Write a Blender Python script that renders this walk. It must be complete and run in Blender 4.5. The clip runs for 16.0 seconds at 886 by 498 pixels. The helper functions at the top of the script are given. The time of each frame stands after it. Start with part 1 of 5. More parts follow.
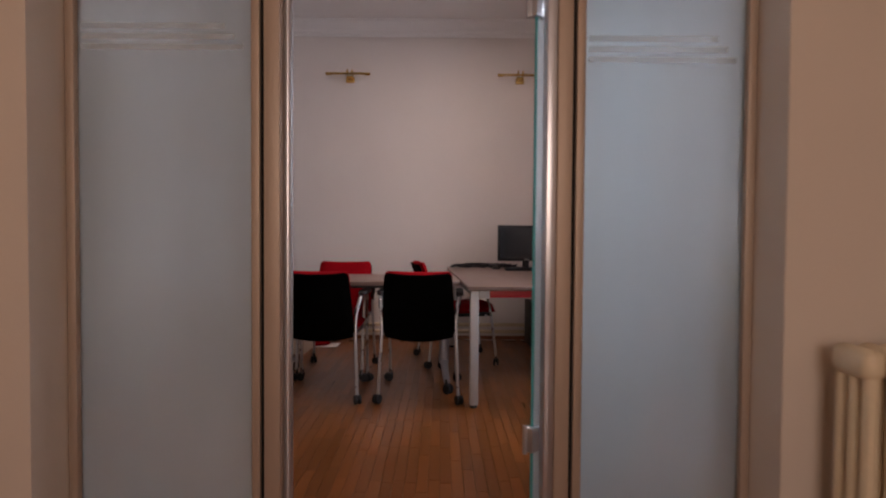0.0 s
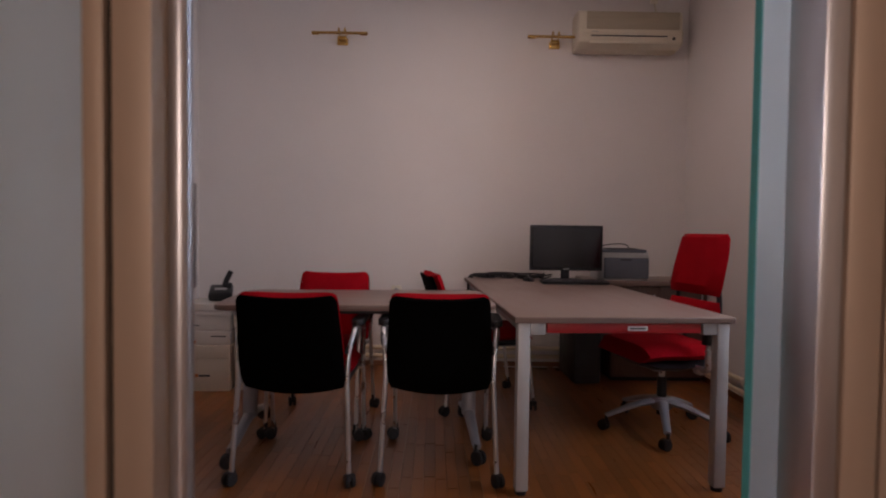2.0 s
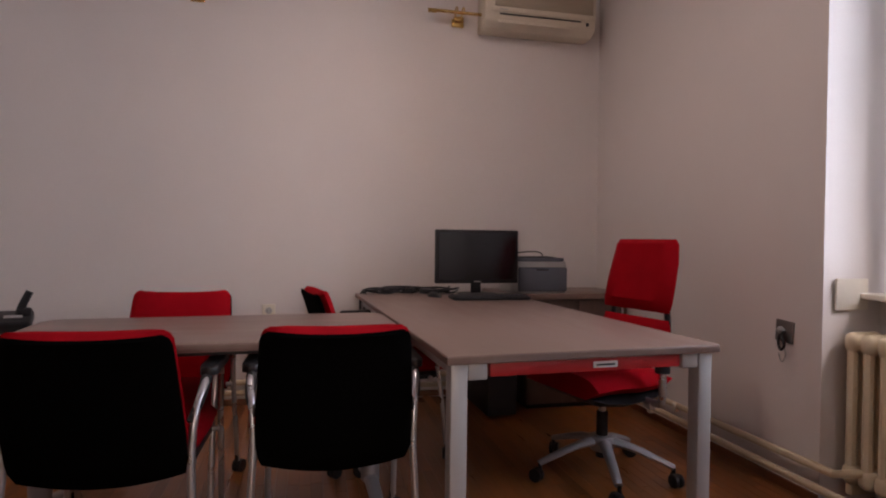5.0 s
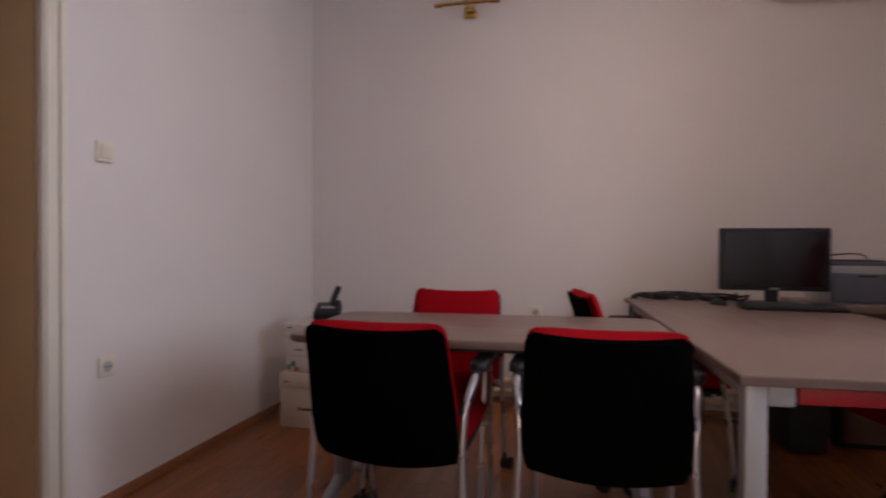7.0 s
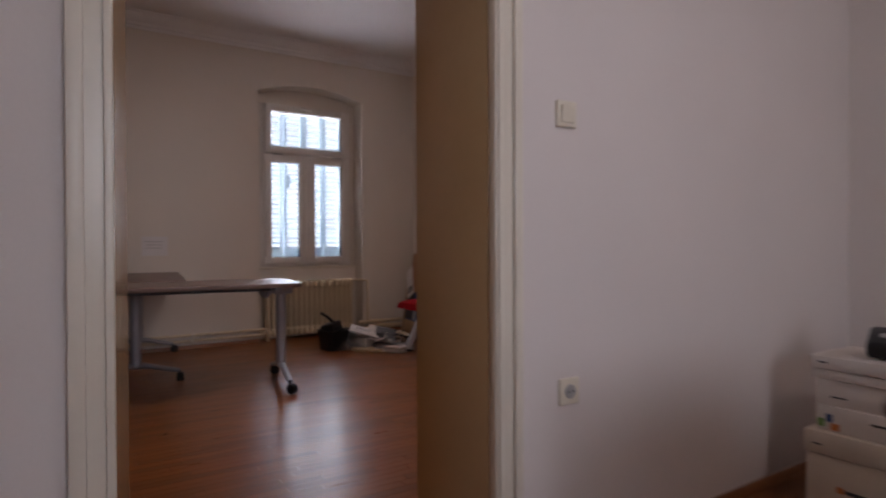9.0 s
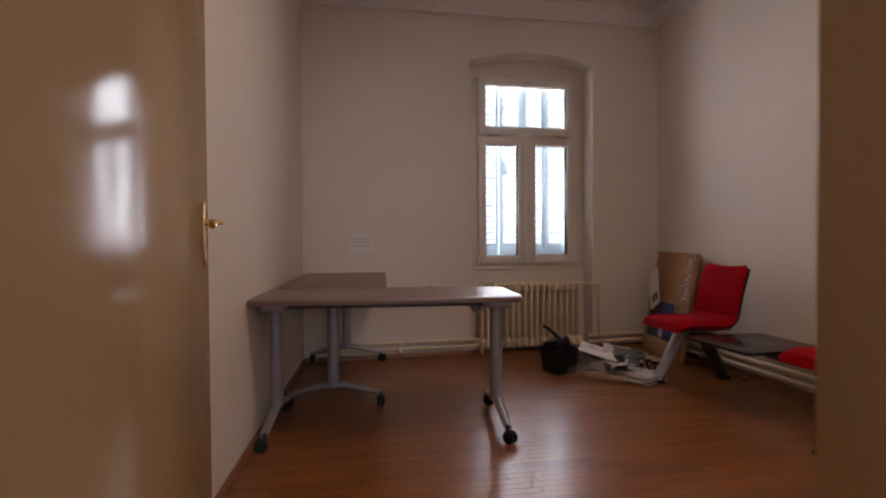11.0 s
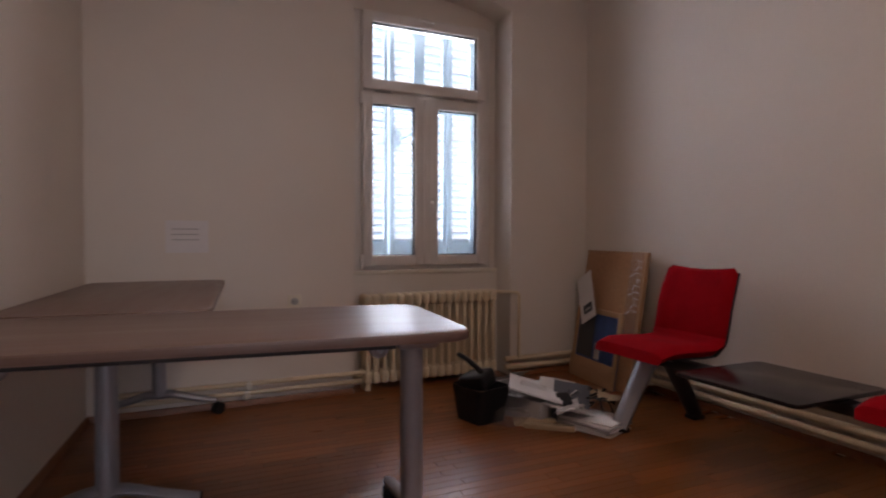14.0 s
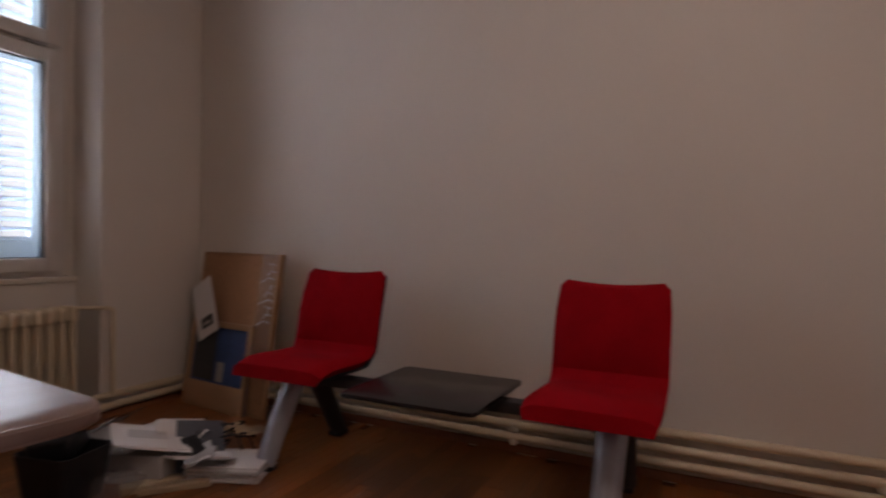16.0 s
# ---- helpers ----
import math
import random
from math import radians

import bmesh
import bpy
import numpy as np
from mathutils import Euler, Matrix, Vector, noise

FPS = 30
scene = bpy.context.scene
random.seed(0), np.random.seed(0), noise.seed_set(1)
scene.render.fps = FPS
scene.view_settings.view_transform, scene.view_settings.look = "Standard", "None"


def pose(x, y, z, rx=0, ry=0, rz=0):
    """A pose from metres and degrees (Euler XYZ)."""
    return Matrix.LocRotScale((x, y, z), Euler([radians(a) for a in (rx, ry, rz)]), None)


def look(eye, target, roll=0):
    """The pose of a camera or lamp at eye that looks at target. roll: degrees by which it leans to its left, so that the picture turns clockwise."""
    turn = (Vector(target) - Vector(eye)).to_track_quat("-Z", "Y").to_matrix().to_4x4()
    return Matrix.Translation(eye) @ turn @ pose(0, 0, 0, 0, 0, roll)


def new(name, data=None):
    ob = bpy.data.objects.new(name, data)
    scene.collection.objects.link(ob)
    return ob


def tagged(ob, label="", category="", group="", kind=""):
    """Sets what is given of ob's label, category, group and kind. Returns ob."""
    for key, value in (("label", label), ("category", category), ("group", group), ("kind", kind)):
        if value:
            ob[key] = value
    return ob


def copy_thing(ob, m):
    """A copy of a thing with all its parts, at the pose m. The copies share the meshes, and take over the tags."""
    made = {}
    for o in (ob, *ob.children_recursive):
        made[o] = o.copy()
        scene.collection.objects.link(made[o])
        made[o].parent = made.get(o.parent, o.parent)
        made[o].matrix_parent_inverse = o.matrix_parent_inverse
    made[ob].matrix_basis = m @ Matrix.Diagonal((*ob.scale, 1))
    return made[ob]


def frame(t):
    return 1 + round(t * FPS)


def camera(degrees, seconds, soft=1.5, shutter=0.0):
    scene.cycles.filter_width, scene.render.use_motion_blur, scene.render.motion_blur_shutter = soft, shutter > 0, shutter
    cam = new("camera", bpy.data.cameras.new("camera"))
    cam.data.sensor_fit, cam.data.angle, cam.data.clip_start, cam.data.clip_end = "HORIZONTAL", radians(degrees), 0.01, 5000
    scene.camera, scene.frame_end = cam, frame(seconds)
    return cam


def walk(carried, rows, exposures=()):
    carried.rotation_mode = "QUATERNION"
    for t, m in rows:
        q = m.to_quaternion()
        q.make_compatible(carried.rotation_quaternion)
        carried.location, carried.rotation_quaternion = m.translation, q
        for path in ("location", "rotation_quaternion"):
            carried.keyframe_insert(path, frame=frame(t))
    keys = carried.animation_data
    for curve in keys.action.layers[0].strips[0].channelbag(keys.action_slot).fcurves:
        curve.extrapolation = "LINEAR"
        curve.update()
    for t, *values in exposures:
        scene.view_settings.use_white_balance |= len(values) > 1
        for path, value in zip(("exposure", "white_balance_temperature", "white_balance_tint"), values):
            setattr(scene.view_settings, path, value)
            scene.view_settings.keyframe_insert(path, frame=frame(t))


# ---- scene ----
cam = camera(74.9, 16.0, soft=2.0, shutter=0.5)
PATH = [
    (0, (0.527, 0.328, 1.061), (0.535, 2.327, 1.005), 0.4),
    (0.5, (0.482, 0.678, 1.035), (0.463, 2.677, 0.981), 0.8),
    (1, (0.441, 0.971, 1.074), (0.428, 2.97, 1.012), 0.8),
    (1.5, (0.397, 1.246, 1.067), (0.387, 3.245, 1.008), 0.6),
    (2, (0.365, 1.462, 1.087), (0.395, 3.46, 1.022), 0.7),
    (2.5, (0.401, 1.739, 1.054), (0.525, 3.734, 0.993), 0.9),
    (3, (0.411, 1.942, 1.063), (0.701, 3.92, 1.009), 1.0),
    (3.2, (0.408, 2.001, 1.065), (0.757, 3.969, 1.012), 1.1),
    (5.3, (0.308, 2.219, 1.068), (0.76, 4.167, 1.042), 0.7),
    (5.5, (0.319, 2.231, 1.071), (0.68, 4.198, 1.048), 0.4),
    (6, (0.311, 2.247, 1.08), (0.436, 4.243, 1.051), 0.5),
    (6.5, (0.305, 2.266, 1.075), (0.168, 4.261, 1.045), 0.3),
    (7, (0.312, 2.293, 1.05), (-0.134, 4.243, 1.027), 0.3),
    (7.5, (0.267, 2.38, 1.01), (-0.533, 4.214, 0.999), 0.3),
    (8, (0.166, 2.562, 1.011), (-1.004, 4.184, 0.991), 0.2),
    (8.5, (-0.002, 2.739, 1.002), (-1.489, 4.077, 0.985), 0.1),
    (9, (-0.21, 2.955, 1.006), (-1.898, 4.028, 0.987), -0.2),
    (9.5, (-0.475, 3.086, 1.01), (-2.305, 3.894, 0.988), -0.6),
    (10, (-0.746, 3.169, 1.051), (-2.646, 3.792, 1.025), -0.4),
    (10.2, (-0.842, 3.208, 1.054), (-2.766, 3.751, 1.022), -0.4),
    (12.3, (-1.939, 3.4, 0.991), (-3.908, 3.749, 0.945), -0.3),
    (12.5, (-2.035, 3.457, 0.972), (-4.002, 3.817, 0.936), -0.1),
    (13, (-2.253, 3.488, 0.985), (-4.199, 3.95, 0.947), -0.0),
    (13.5, (-2.486, 3.502, 0.992), (-4.386, 4.125, 0.942), 0.0),
    (14, (-2.661, 3.536, 0.993), (-4.479, 4.367, 0.95), 0.1),
    (14.5, (-2.852, 3.574, 0.975), (-4.538, 4.65, 0.931), 0.4),
    (15, (-2.981, 3.621, 0.999), (-4.472, 4.953, 0.956), 0.6),
    (15.5, (-3.125, 3.672, 0.995), (-4.356, 5.248, 0.951), 0.7),
    (16, (-3.227, 3.692, 0.994), (-4.09, 5.496, 0.961), 0.9),
]
walk(cam, [(t, look(eye, target, roll)) for t, eye, target, roll in PATH], [(t, e, k, 27) for t, e, k in ((0, 0.17, 7100), (1.5, 0.02, 6900), (3, 0.12, 7100), (5.5, 0.28, 7000), (7, 0.2, 6900), (8.5, -0.05, 6800), (9.5, -0.15, 7300), (10.2, 0.05, 7700), (12.5, 0.25, 7100), (14, 0.05, 7000), (16, -0.2, 7100))])

# ---- world and light ----
world = bpy.data.worlds.new("world")
scene.world = world
world.use_nodes = True
_wn = world.node_tree
_sky = _wn.nodes.new("ShaderNodeTexSky")
_sky.sky_type, _sky.sun_disc = "NISHITA", False
_sky.sun_elevation, _sky.sun_rotation = radians(38), radians(40)
_wn.links.new(_sky.outputs[0], _wn.nodes["Background"].inputs[0])
_wn.nodes["Background"].inputs[1].default_value = 0.12


def area(name, m, sx, sy, watts, colour):
    d = bpy.data.lights.new(name, "AREA")
    d.shape, d.size, d.size_y, d.energy, d.color = "RECTANGLE", sx, sy, watts, colour
    ob = new(name, d)
    ob.matrix_world = m
    return ob


sun = new("sun", bpy.data.lights.new("sun", "SUN"))
sun.data.energy, sun.data.angle, sun.data.color = 0.8, radians(12), (1, 0.96, 0.9)
sun.matrix_world = look((0, 0, 20), (-5, 9, 8))
# daylight standing outside the two windows
area("daylight_office", look((3.7, 3.2, 1.9), (0, 3.4, 1.3)), 1.8, 2.2, 120, (0.74, 0.87, 1.0))
area("daylight_meeting", look((-6.78, 5.14, 1.65), (0, 5.14, 1.65)), 1.25, 1.9, 150, (0.78, 0.89, 1.0))
# added warm fill behind the start; the hall's real source is unknown
area("daylight_hall", look((0.6, -2.35, 1.7), (0.6, 3, 1.2)), 1.3, 1.6, 36, (1.0, 0.84, 0.66))

# light of unseen ceiling lamps assumed in both rooms; the meeting room's is fill
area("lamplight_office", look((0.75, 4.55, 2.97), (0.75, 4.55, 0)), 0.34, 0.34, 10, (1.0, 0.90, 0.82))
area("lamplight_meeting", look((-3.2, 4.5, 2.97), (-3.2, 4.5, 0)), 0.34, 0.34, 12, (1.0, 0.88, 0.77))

# ---- materials ----


def mat(name, base, rough=0.6, metal=0.0, vary=0.12, scale=6.0, fine=90.0, bump=0.15, coat=0.0, sheen=0.0, stretch=(1, 1, 1), rand=0.0):
    """A painted, woven or moulded surface: two scales of colour change, uneven gloss and fine relief."""
    m = bpy.data.materials.new(name)
    m.use_nodes = True
    nt = m.node_tree
    n, l = nt.nodes, nt.links
    bs = n["Principled BSDF"]
    tc = n.new("ShaderNodeTexCoord")
    mp = n.new("ShaderNodeMapping")
    mp.inputs["Scale"].default_value = stretch
    l.new(tc.outputs["Object"], mp.inputs[0])
    big, small = n.new("ShaderNodeTexNoise"), n.new("ShaderNodeTexNoise")
    big.inputs["Scale"].default_value, small.inputs["Scale"].default_value = scale, fine
    big.inputs["Detail"].default_value = 5
    for q in (big, small):
        l.new(mp.outputs[0], q.inputs["Vector"])
    add = n.new("ShaderNodeMath")
    add.operation = "MULTIPLY_ADD"
    l.new(small.outputs[0], add.inputs[0])
    add.inputs[1].default_value = 0.35
    l.new(big.outputs[0], add.inputs[2])
    ramp = n.new("ShaderNodeMapRange")
    ramp.inputs[1].default_value, ramp.inputs[2].default_value = 0.35, 1.0
    ramp.inputs[3].default_value, ramp.inputs[4].default_value = 1 - vary, 1 + vary * 0.6
    l.new(add.outputs[0], ramp.inputs[0])
    mul = n.new("ShaderNodeVectorMath")
    mul.operation = "SCALE"
    mul.inputs[0].default_value = base
    l.new(ramp.outputs[0], mul.inputs["Scale"])
    last = mul.outputs[0]
    if rand:
        oi = n.new("ShaderNodeObjectInfo")
        gi = n.new("ShaderNodeNewGeometry")
        ad = n.new("ShaderNodeMath")
        ad.operation = "ADD"
        l.new(oi.outputs["Random"], ad.inputs[0])
        l.new(gi.outputs["Random Per Island"], ad.inputs[1])
        fr = n.new("ShaderNodeMath")
        fr.operation = "FRACT"
        l.new(ad.outputs[0], fr.inputs[0])
        mr = n.new("ShaderNodeMapRange")
        mr.inputs[3].default_value, mr.inputs[4].default_value = 1 - rand, 1 + rand
        l.new(fr.outputs[0], mr.inputs[0])
        m2 = n.new("ShaderNodeVectorMath")
        m2.operation = "SCALE"
        l.new(last, m2.inputs[0])
        l.new(mr.outputs[0], m2.inputs["Scale"])
        last = m2.outputs[0]
    l.new(last, bs.inputs["Base Color"])
    rr = n.new("ShaderNodeMapRange")
    rr.inputs[3].default_value, rr.inputs[4].default_value = max(0.03, rough - 0.08), min(1, rough + 0.1)
    l.new(big.outputs[0], rr.inputs[0])
    l.new(rr.outputs[0], bs.inputs["Roughness"])
    bs.inputs["Metallic"].default_value = metal
    bs.inputs["Coat Weight"].default_value = coat
    bs.inputs["Coat Roughness"].default_value = 0.15
    bs.inputs["Sheen Weight"].default_value = sheen
    if bump:
        bp = n.new("ShaderNodeBump")
        bp.inputs["Strength"].default_value, bp.inputs["Distance"].default_value = bump, 0.004
        l.new(add.outputs[0], bp.inputs["Height"])
        l.new(bp.outputs[0], bs.inputs["Normal"])
    return m


WALL_A = mat("white_wall_paint", (0.74, 0.68, 0.65), 0.75, vary=0.05, scale=1.6, fine=130, bump=0.12)
WALL_B = mat("cream_wall_paint", (0.72, 0.655, 0.585), 0.7, vary=0.05, scale=1.4, fine=120, bump=0.12)
WALL_H = mat("hall_wall_paint", (0.67, 0.58, 0.50), 0.7, vary=0.06, scale=1.6, fine=120, bump=0.12)
CEIL = mat("ceiling_paint", (0.80, 0.78, 0.77), 0.8, vary=0.04, scale=2, fine=90)
GLOSS_CREAM = mat("cream_gloss_paint", (0.50, 0.345, 0.19), 0.13, vary=0.08, scale=3, fine=40, bump=0.015)
TRIM_WHITE = mat("ivory_gloss_paint", (0.74, 0.68, 0.58), 0.3, vary=0.07, scale=4, fine=50, bump=0.05)
PARQUET = mat("oiled_oak_parquet", (0.235, 0.074, 0.018), 0.30, vary=0.2, scale=5, fine=45, bump=0.015, coat=0.08, stretch=(7, 0.8, 1), rand=0.24)
SUBFLOOR = mat("dark_parquet_joint", (0.09, 0.035, 0.014), 0.6, vary=0.2)
ALU = mat("champagne_anodised_aluminium", (0.46, 0.36, 0.29), 0.5, metal=0.35, vary=0.1, scale=3, fine=80, stretch=(1, 1, 0.06), bump=0.04)
ALU_GREY = mat("brushed_silver_profile", (0.58, 0.58, 0.62), 0.3, metal=0.8, vary=0.08, scale=3, fine=80, stretch=(1, 1, 0.06), bump=0.03)
GASKET = mat("black_rubber", (0.015, 0.014, 0.014), 0.8, vary=0.2)
RED = mat("red_woven_fabric", (0.34, 0.004, 0.009), 0.9, vary=0.2, scale=9, fine=420, bump=0.35, sheen=0.0)
BLACK_FAB = mat("black_mesh_fabric", (0.0022, 0.002, 0.002), 1.0, vary=0.3, scale=9, fine=500, bump=0.4)
BLACK_PL = mat("black_plastic", (0.014, 0.014, 0.016), 0.42, vary=0.25, scale=12, fine=300, bump=0.08)
DARK_PL = mat("charcoal_plastic", (0.035, 0.034, 0.038), 0.5, vary=0.2, scale=12, fine=300, bump=0.1)
GREY_PL = mat("grey_blue_plastic", (0.10, 0.11, 0.135), 0.5, vary=0.12, scale=10, fine=260, bump=0.08)
PALE_PL = mat("pale_grey_plastic", (0.40, 0.39, 0.38), 0.5, vary=0.1, scale=10, fine=260, bump=0.08)
CREAM_PL = mat("yellowed_white_plastic", (0.66, 0.58, 0.46), 0.45, vary=0.08, scale=6, fine=200, bump=0.05)
GRILLE = mat("yellowed_intake_grille", (0.46, 0.38, 0.28), 0.6, vary=0.15, scale=8, fine=150, stretch=(0.3, 1, 3))
SWITCH_PL = mat("ivory_switch_plastic", (0.74, 0.68, 0.56), 0.4, vary=0.06, scale=12, fine=200, bump=0.03)
CHROME = mat("satin_chrome", (0.55, 0.55, 0.57), 0.28, metal=0.9, vary=0.1, scale=8, fine=120, bump=0.03)
SILVER = mat("silver_grey_lacquer", (0.34, 0.34, 0.37), 0.38, metal=0.45, vary=0.1, scale=6, fine=200, bump=0.04)
WHITE_LEG = mat("pale_grey_lacquer", (0.40, 0.39, 0.39), 0.4, metal=0.2, vary=0.08, scale=6, fine=200, bump=0.04)
DESKTOP = mat("grey_brown_wood_laminate", (0.215, 0.140, 0.115), 0.36, vary=0.10, scale=4, fine=18, stretch=(5, 0.7, 5), bump=0.0)
DESKTOP_X = mat("grey_brown_wood_laminate_crosswise", (0.215, 0.140, 0.115), 0.36, vary=0.10, scale=4, fine=18, stretch=(0.7, 5, 5), bump=0.0)
EDGE = mat("brown_edge_band", (0.17, 0.105, 0.085), 0.45, vary=0.15, scale=8, fine=90)
RED_PAINT = mat("red_lacquered_rail", (0.42, 0.015, 0.018), 0.4, vary=0.1)
CABINET = mat("dark_walnut_laminate", (0.10, 0.055, 0.042), 0.45, vary=0.3, scale=5, fine=50, stretch=(7, 7, 0.6), bump=0.06)
BRASS = mat("polished_brass", (0.62, 0.40, 0.14), 0.25, metal=1.0, vary=0.12, scale=14, fine=120, bump=0.03)
RADIATOR = mat("cream_radiator_enamel", (0.72, 0.60, 0.42), 0.35, vary=0.12, scale=5, fine=60, bump=0.08)
CARD_WHITE = mat("white_carton", (0.66, 0.60, 0.55), 0.75, vary=0.1, scale=6, fine=120)
CARD_CREAM = mat("cream_carton", (0.62, 0.54, 0.44), 0.75, vary=0.1, scale=6, fine=120)
CARD_BROWN = mat("brown_cardboard", (0.40, 0.235, 0.125), 0.8, vary=0.14, scale=5, fine=140, stretch=(1, 1, 4))
CORK = mat("cork_board", (0.42, 0.22, 0.11), 0.85, vary=0.2, scale=40, fine=260, bump=0.3)
PAPER = mat("white_paper", (0.74, 0.71, 0.70), 0.8, vary=0.06, scale=8, fine=150, bump=0.05)
PAPER_GREY = mat("grey_paper", (0.40, 0.38, 0.37), 0.8, vary=0.15, scale=8, fine=150)
PAPER_TAN = mat("tan_folder_card", (0.45, 0.34, 0.22), 0.8, vary=0.15, scale=8, fine=150)
INK = mat("dark_print", (0.05, 0.05, 0.055), 0.7, vary=0.2)
BLUE_INK = mat("blue_print", (0.03, 0.07, 0.20), 0.6, vary=0.4, scale=14)
ORANGE_INK = mat("orange_print", (0.55, 0.17, 0.04), 0.7, vary=0.2)
GREEN_INK = mat("green_print", (0.16, 0.30, 0.08), 0.7, vary=0.2)
PVC = mat("white_pvc_profile", (0.74, 0.70, 0.66), 0.35, vary=0.05, scale=5, fine=80, bump=0.03)
TRAY = mat("black_high_pressure_laminate", (0.018, 0.014, 0.015), 0.22, vary=0.3, scale=7, fine=150, bump=0.03)
SCREEN = mat("dark_screen_glass", (0.006, 0.005, 0.008), 0.12, vary=0.2, bump=0.0)
METAL_PLATE = mat("grey_metal_cover", (0.22, 0.20, 0.19), 0.5, metal=0.5, vary=0.2, scale=20)
OUTSIDE = mat("outdoor_paving", (0.30, 0.29, 0.27), 0.85, vary=0.2, scale=1.5, fine=40)


def glass(name, colour, rough, see=0.9):
    m = bpy.data.materials.new(name)
    m.use_nodes = True
    n, l = m.node_tree.nodes, m.node_tree.links
    n.remove(n["Principled BSDF"])
    tr, gl, mx, fr = n.new("ShaderNodeBsdfTransparent"), n.new("ShaderNodeBsdfGlossy"), n.new("ShaderNodeMixShader"), n.new("ShaderNodeFresnel")
    fr.inputs[0].default_value = 1.45
    tr.inputs[0].default_value = (*colour, 1)
    gl.inputs["Roughness"].default_value = rough
    l.new(fr.outputs[0], mx.inputs[0])
    l.new(tr.outputs[0], mx.inputs[1])
    l.new(gl.outputs[0], mx.inputs[2])
    l.new(mx.outputs[0], n["Material Output"].inputs[0])
    return m


def frosted(name, colour, through_part, clear=0.0, ahead=0.0):
    """Etched or milky sheet: scatters the light that comes through it, with a soft gloss."""
    m = bpy.data.materials.new(name)
    m.use_nodes = True
    n, l = m.node_tree.nodes, m.node_tree.links
    n.remove(n["Principled BSDF"])
    no = n.new("ShaderNodeTexNoise")
    no.inputs["Scale"].default_value = 2.0
    mr = n.new("ShaderNodeMapRange")
    mr.inputs[3].default_value, mr.inputs[4].default_value = 0.9, 1.08
    l.new(no.outputs[0], mr.inputs[0])
    sc = n.new("ShaderNodeVectorMath")
    sc.operation = "SCALE"
    sc.inputs[0].default_value = colour
    l.new(mr.outputs[0], sc.inputs["Scale"])
    tl, df, mx, gl, m2 = (n.new(k) for k in ("ShaderNodeBsdfTranslucent", "ShaderNodeBsdfDiffuse", "ShaderNodeMixShader", "ShaderNodeBsdfGlossy", "ShaderNodeMixShader"))
    l.new(sc.outputs[0], tl.inputs[0])
    l.new(sc.outputs[0], df.inputs[0])
    mx.inputs[0].default_value = 1 - through_part
    l.new(tl.outputs[0], mx.inputs[1])
    l.new(df.outputs[0], mx.inputs[2])
    gl.inputs["Roughness"].default_value = 0.3
    m2.inputs[0].default_value = 0.05
    l.new(mx.outputs[0], m2.inputs[1])
    l.new(gl.outputs[0], m2.inputs[2])
    last = m2
    if ahead:
        rf, m4 = n.new("ShaderNodeBsdfRefraction"), n.new("ShaderNodeMixShader")
        rf.inputs["Roughness"].default_value, rf.inputs["IOR"].default_value = 0.6, 1.12
        l.new(sc.outputs[0], rf.inputs[0])
        m4.inputs[0].default_value = ahead
        l.new(m2.outputs[0], m4.inputs[1])
        l.new(rf.outputs[0], m4.inputs[2])
        last = m4
    if clear:
        tr, m3 = n.new("ShaderNodeBsdfTransparent"), n.new("ShaderNodeMixShader")
        m3.inputs[0].default_value = clear
        l.new(last.outputs[0], m3.inputs[1])
        l.new(tr.outputs[0], m3.inputs[2])
        last = m3
    l.new(last.outputs[0], n["Material Output"].inputs[0])
    return m


for m_, v_ in ((BLACK_FAB, 0.03), (RED, 0.08), (GLOSS_CREAM, 0.25), (BLACK_PL, 0.3), (DARK_PL, 0.3), (GASKET, 0.1)):
    m_.node_tree.nodes["Principled BSDF"].inputs["Specular IOR Level"].default_value = v_
GLASS = glass("window_glass", (0.93, 0.96, 0.96), 0.02)
FROST = frosted("frosted_glass", (0.80, 0.87, 0.90), 0.80, 0.0, 0.5)
FROST_EDGE = frosted("teal_glass_edge", (0.12, 0.50, 0.50), 0.6)
CLEAR_BAND = frosted("clear_glass_band", (0.90, 0.92, 0.92), 0.75, 0.65)
# blue tint and slight translucency stand in for daylight glare on white shutters
SHUTTER = frosted("shutter_lamella_daylight_tint", (0.46, 0.58, 0.67), 0.085)
POLY = frosted("clear_plastic_bag", (0.6, 0.6, 0.62), 0.5, 0.85)


def glow(name, colour, strength):
    m = bpy.data.materials.new(name)
    m.use_nodes = True
    n, l = m.node_tree.nodes, m.node_tree.links
    e = n.new("ShaderNodeEmission")
    e.inputs[0].default_value, e.inputs[1].default_value = (*colour, 1), strength
    n.remove(n["Principled BSDF"])
    l.new(e.outputs[0], n["Material Output"].inputs[0])
    return m


SKYLIGHT = glow("bright_overcast_sky", (0.86, 0.94, 1.0), 1.3)

# ---- mesh helpers ----


def box(bm, size, at, turn=None, bevel=0.0, seg=2):
    """Adds a box, its edges rounded by bevel."""
    r = bmesh.ops.create_cube(bm, size=1.0)
    vs = r["verts"]
    m = Matrix.Translation(at) @ (turn.to_4x4() if turn else Matrix()) @ Matrix.Diagonal((*size, 1))
    bmesh.ops.transform(bm, matrix=m, verts=vs)
    if bevel:
        es = list({e for v in vs for e in v.link_edges})
        bmesh.ops.bevel(bm, geom=es, offset=min(bevel, 0.45 * min(size)), segments=seg, affect="EDGES", profile=0.5)
    return bm


def span(bm, lo, hi, bevel=0.0, seg=2):
    return box(bm, [b - a for a, b in zip(lo, hi)], [(a + b) / 2 for a, b in zip(lo, hi)], None, bevel, seg)


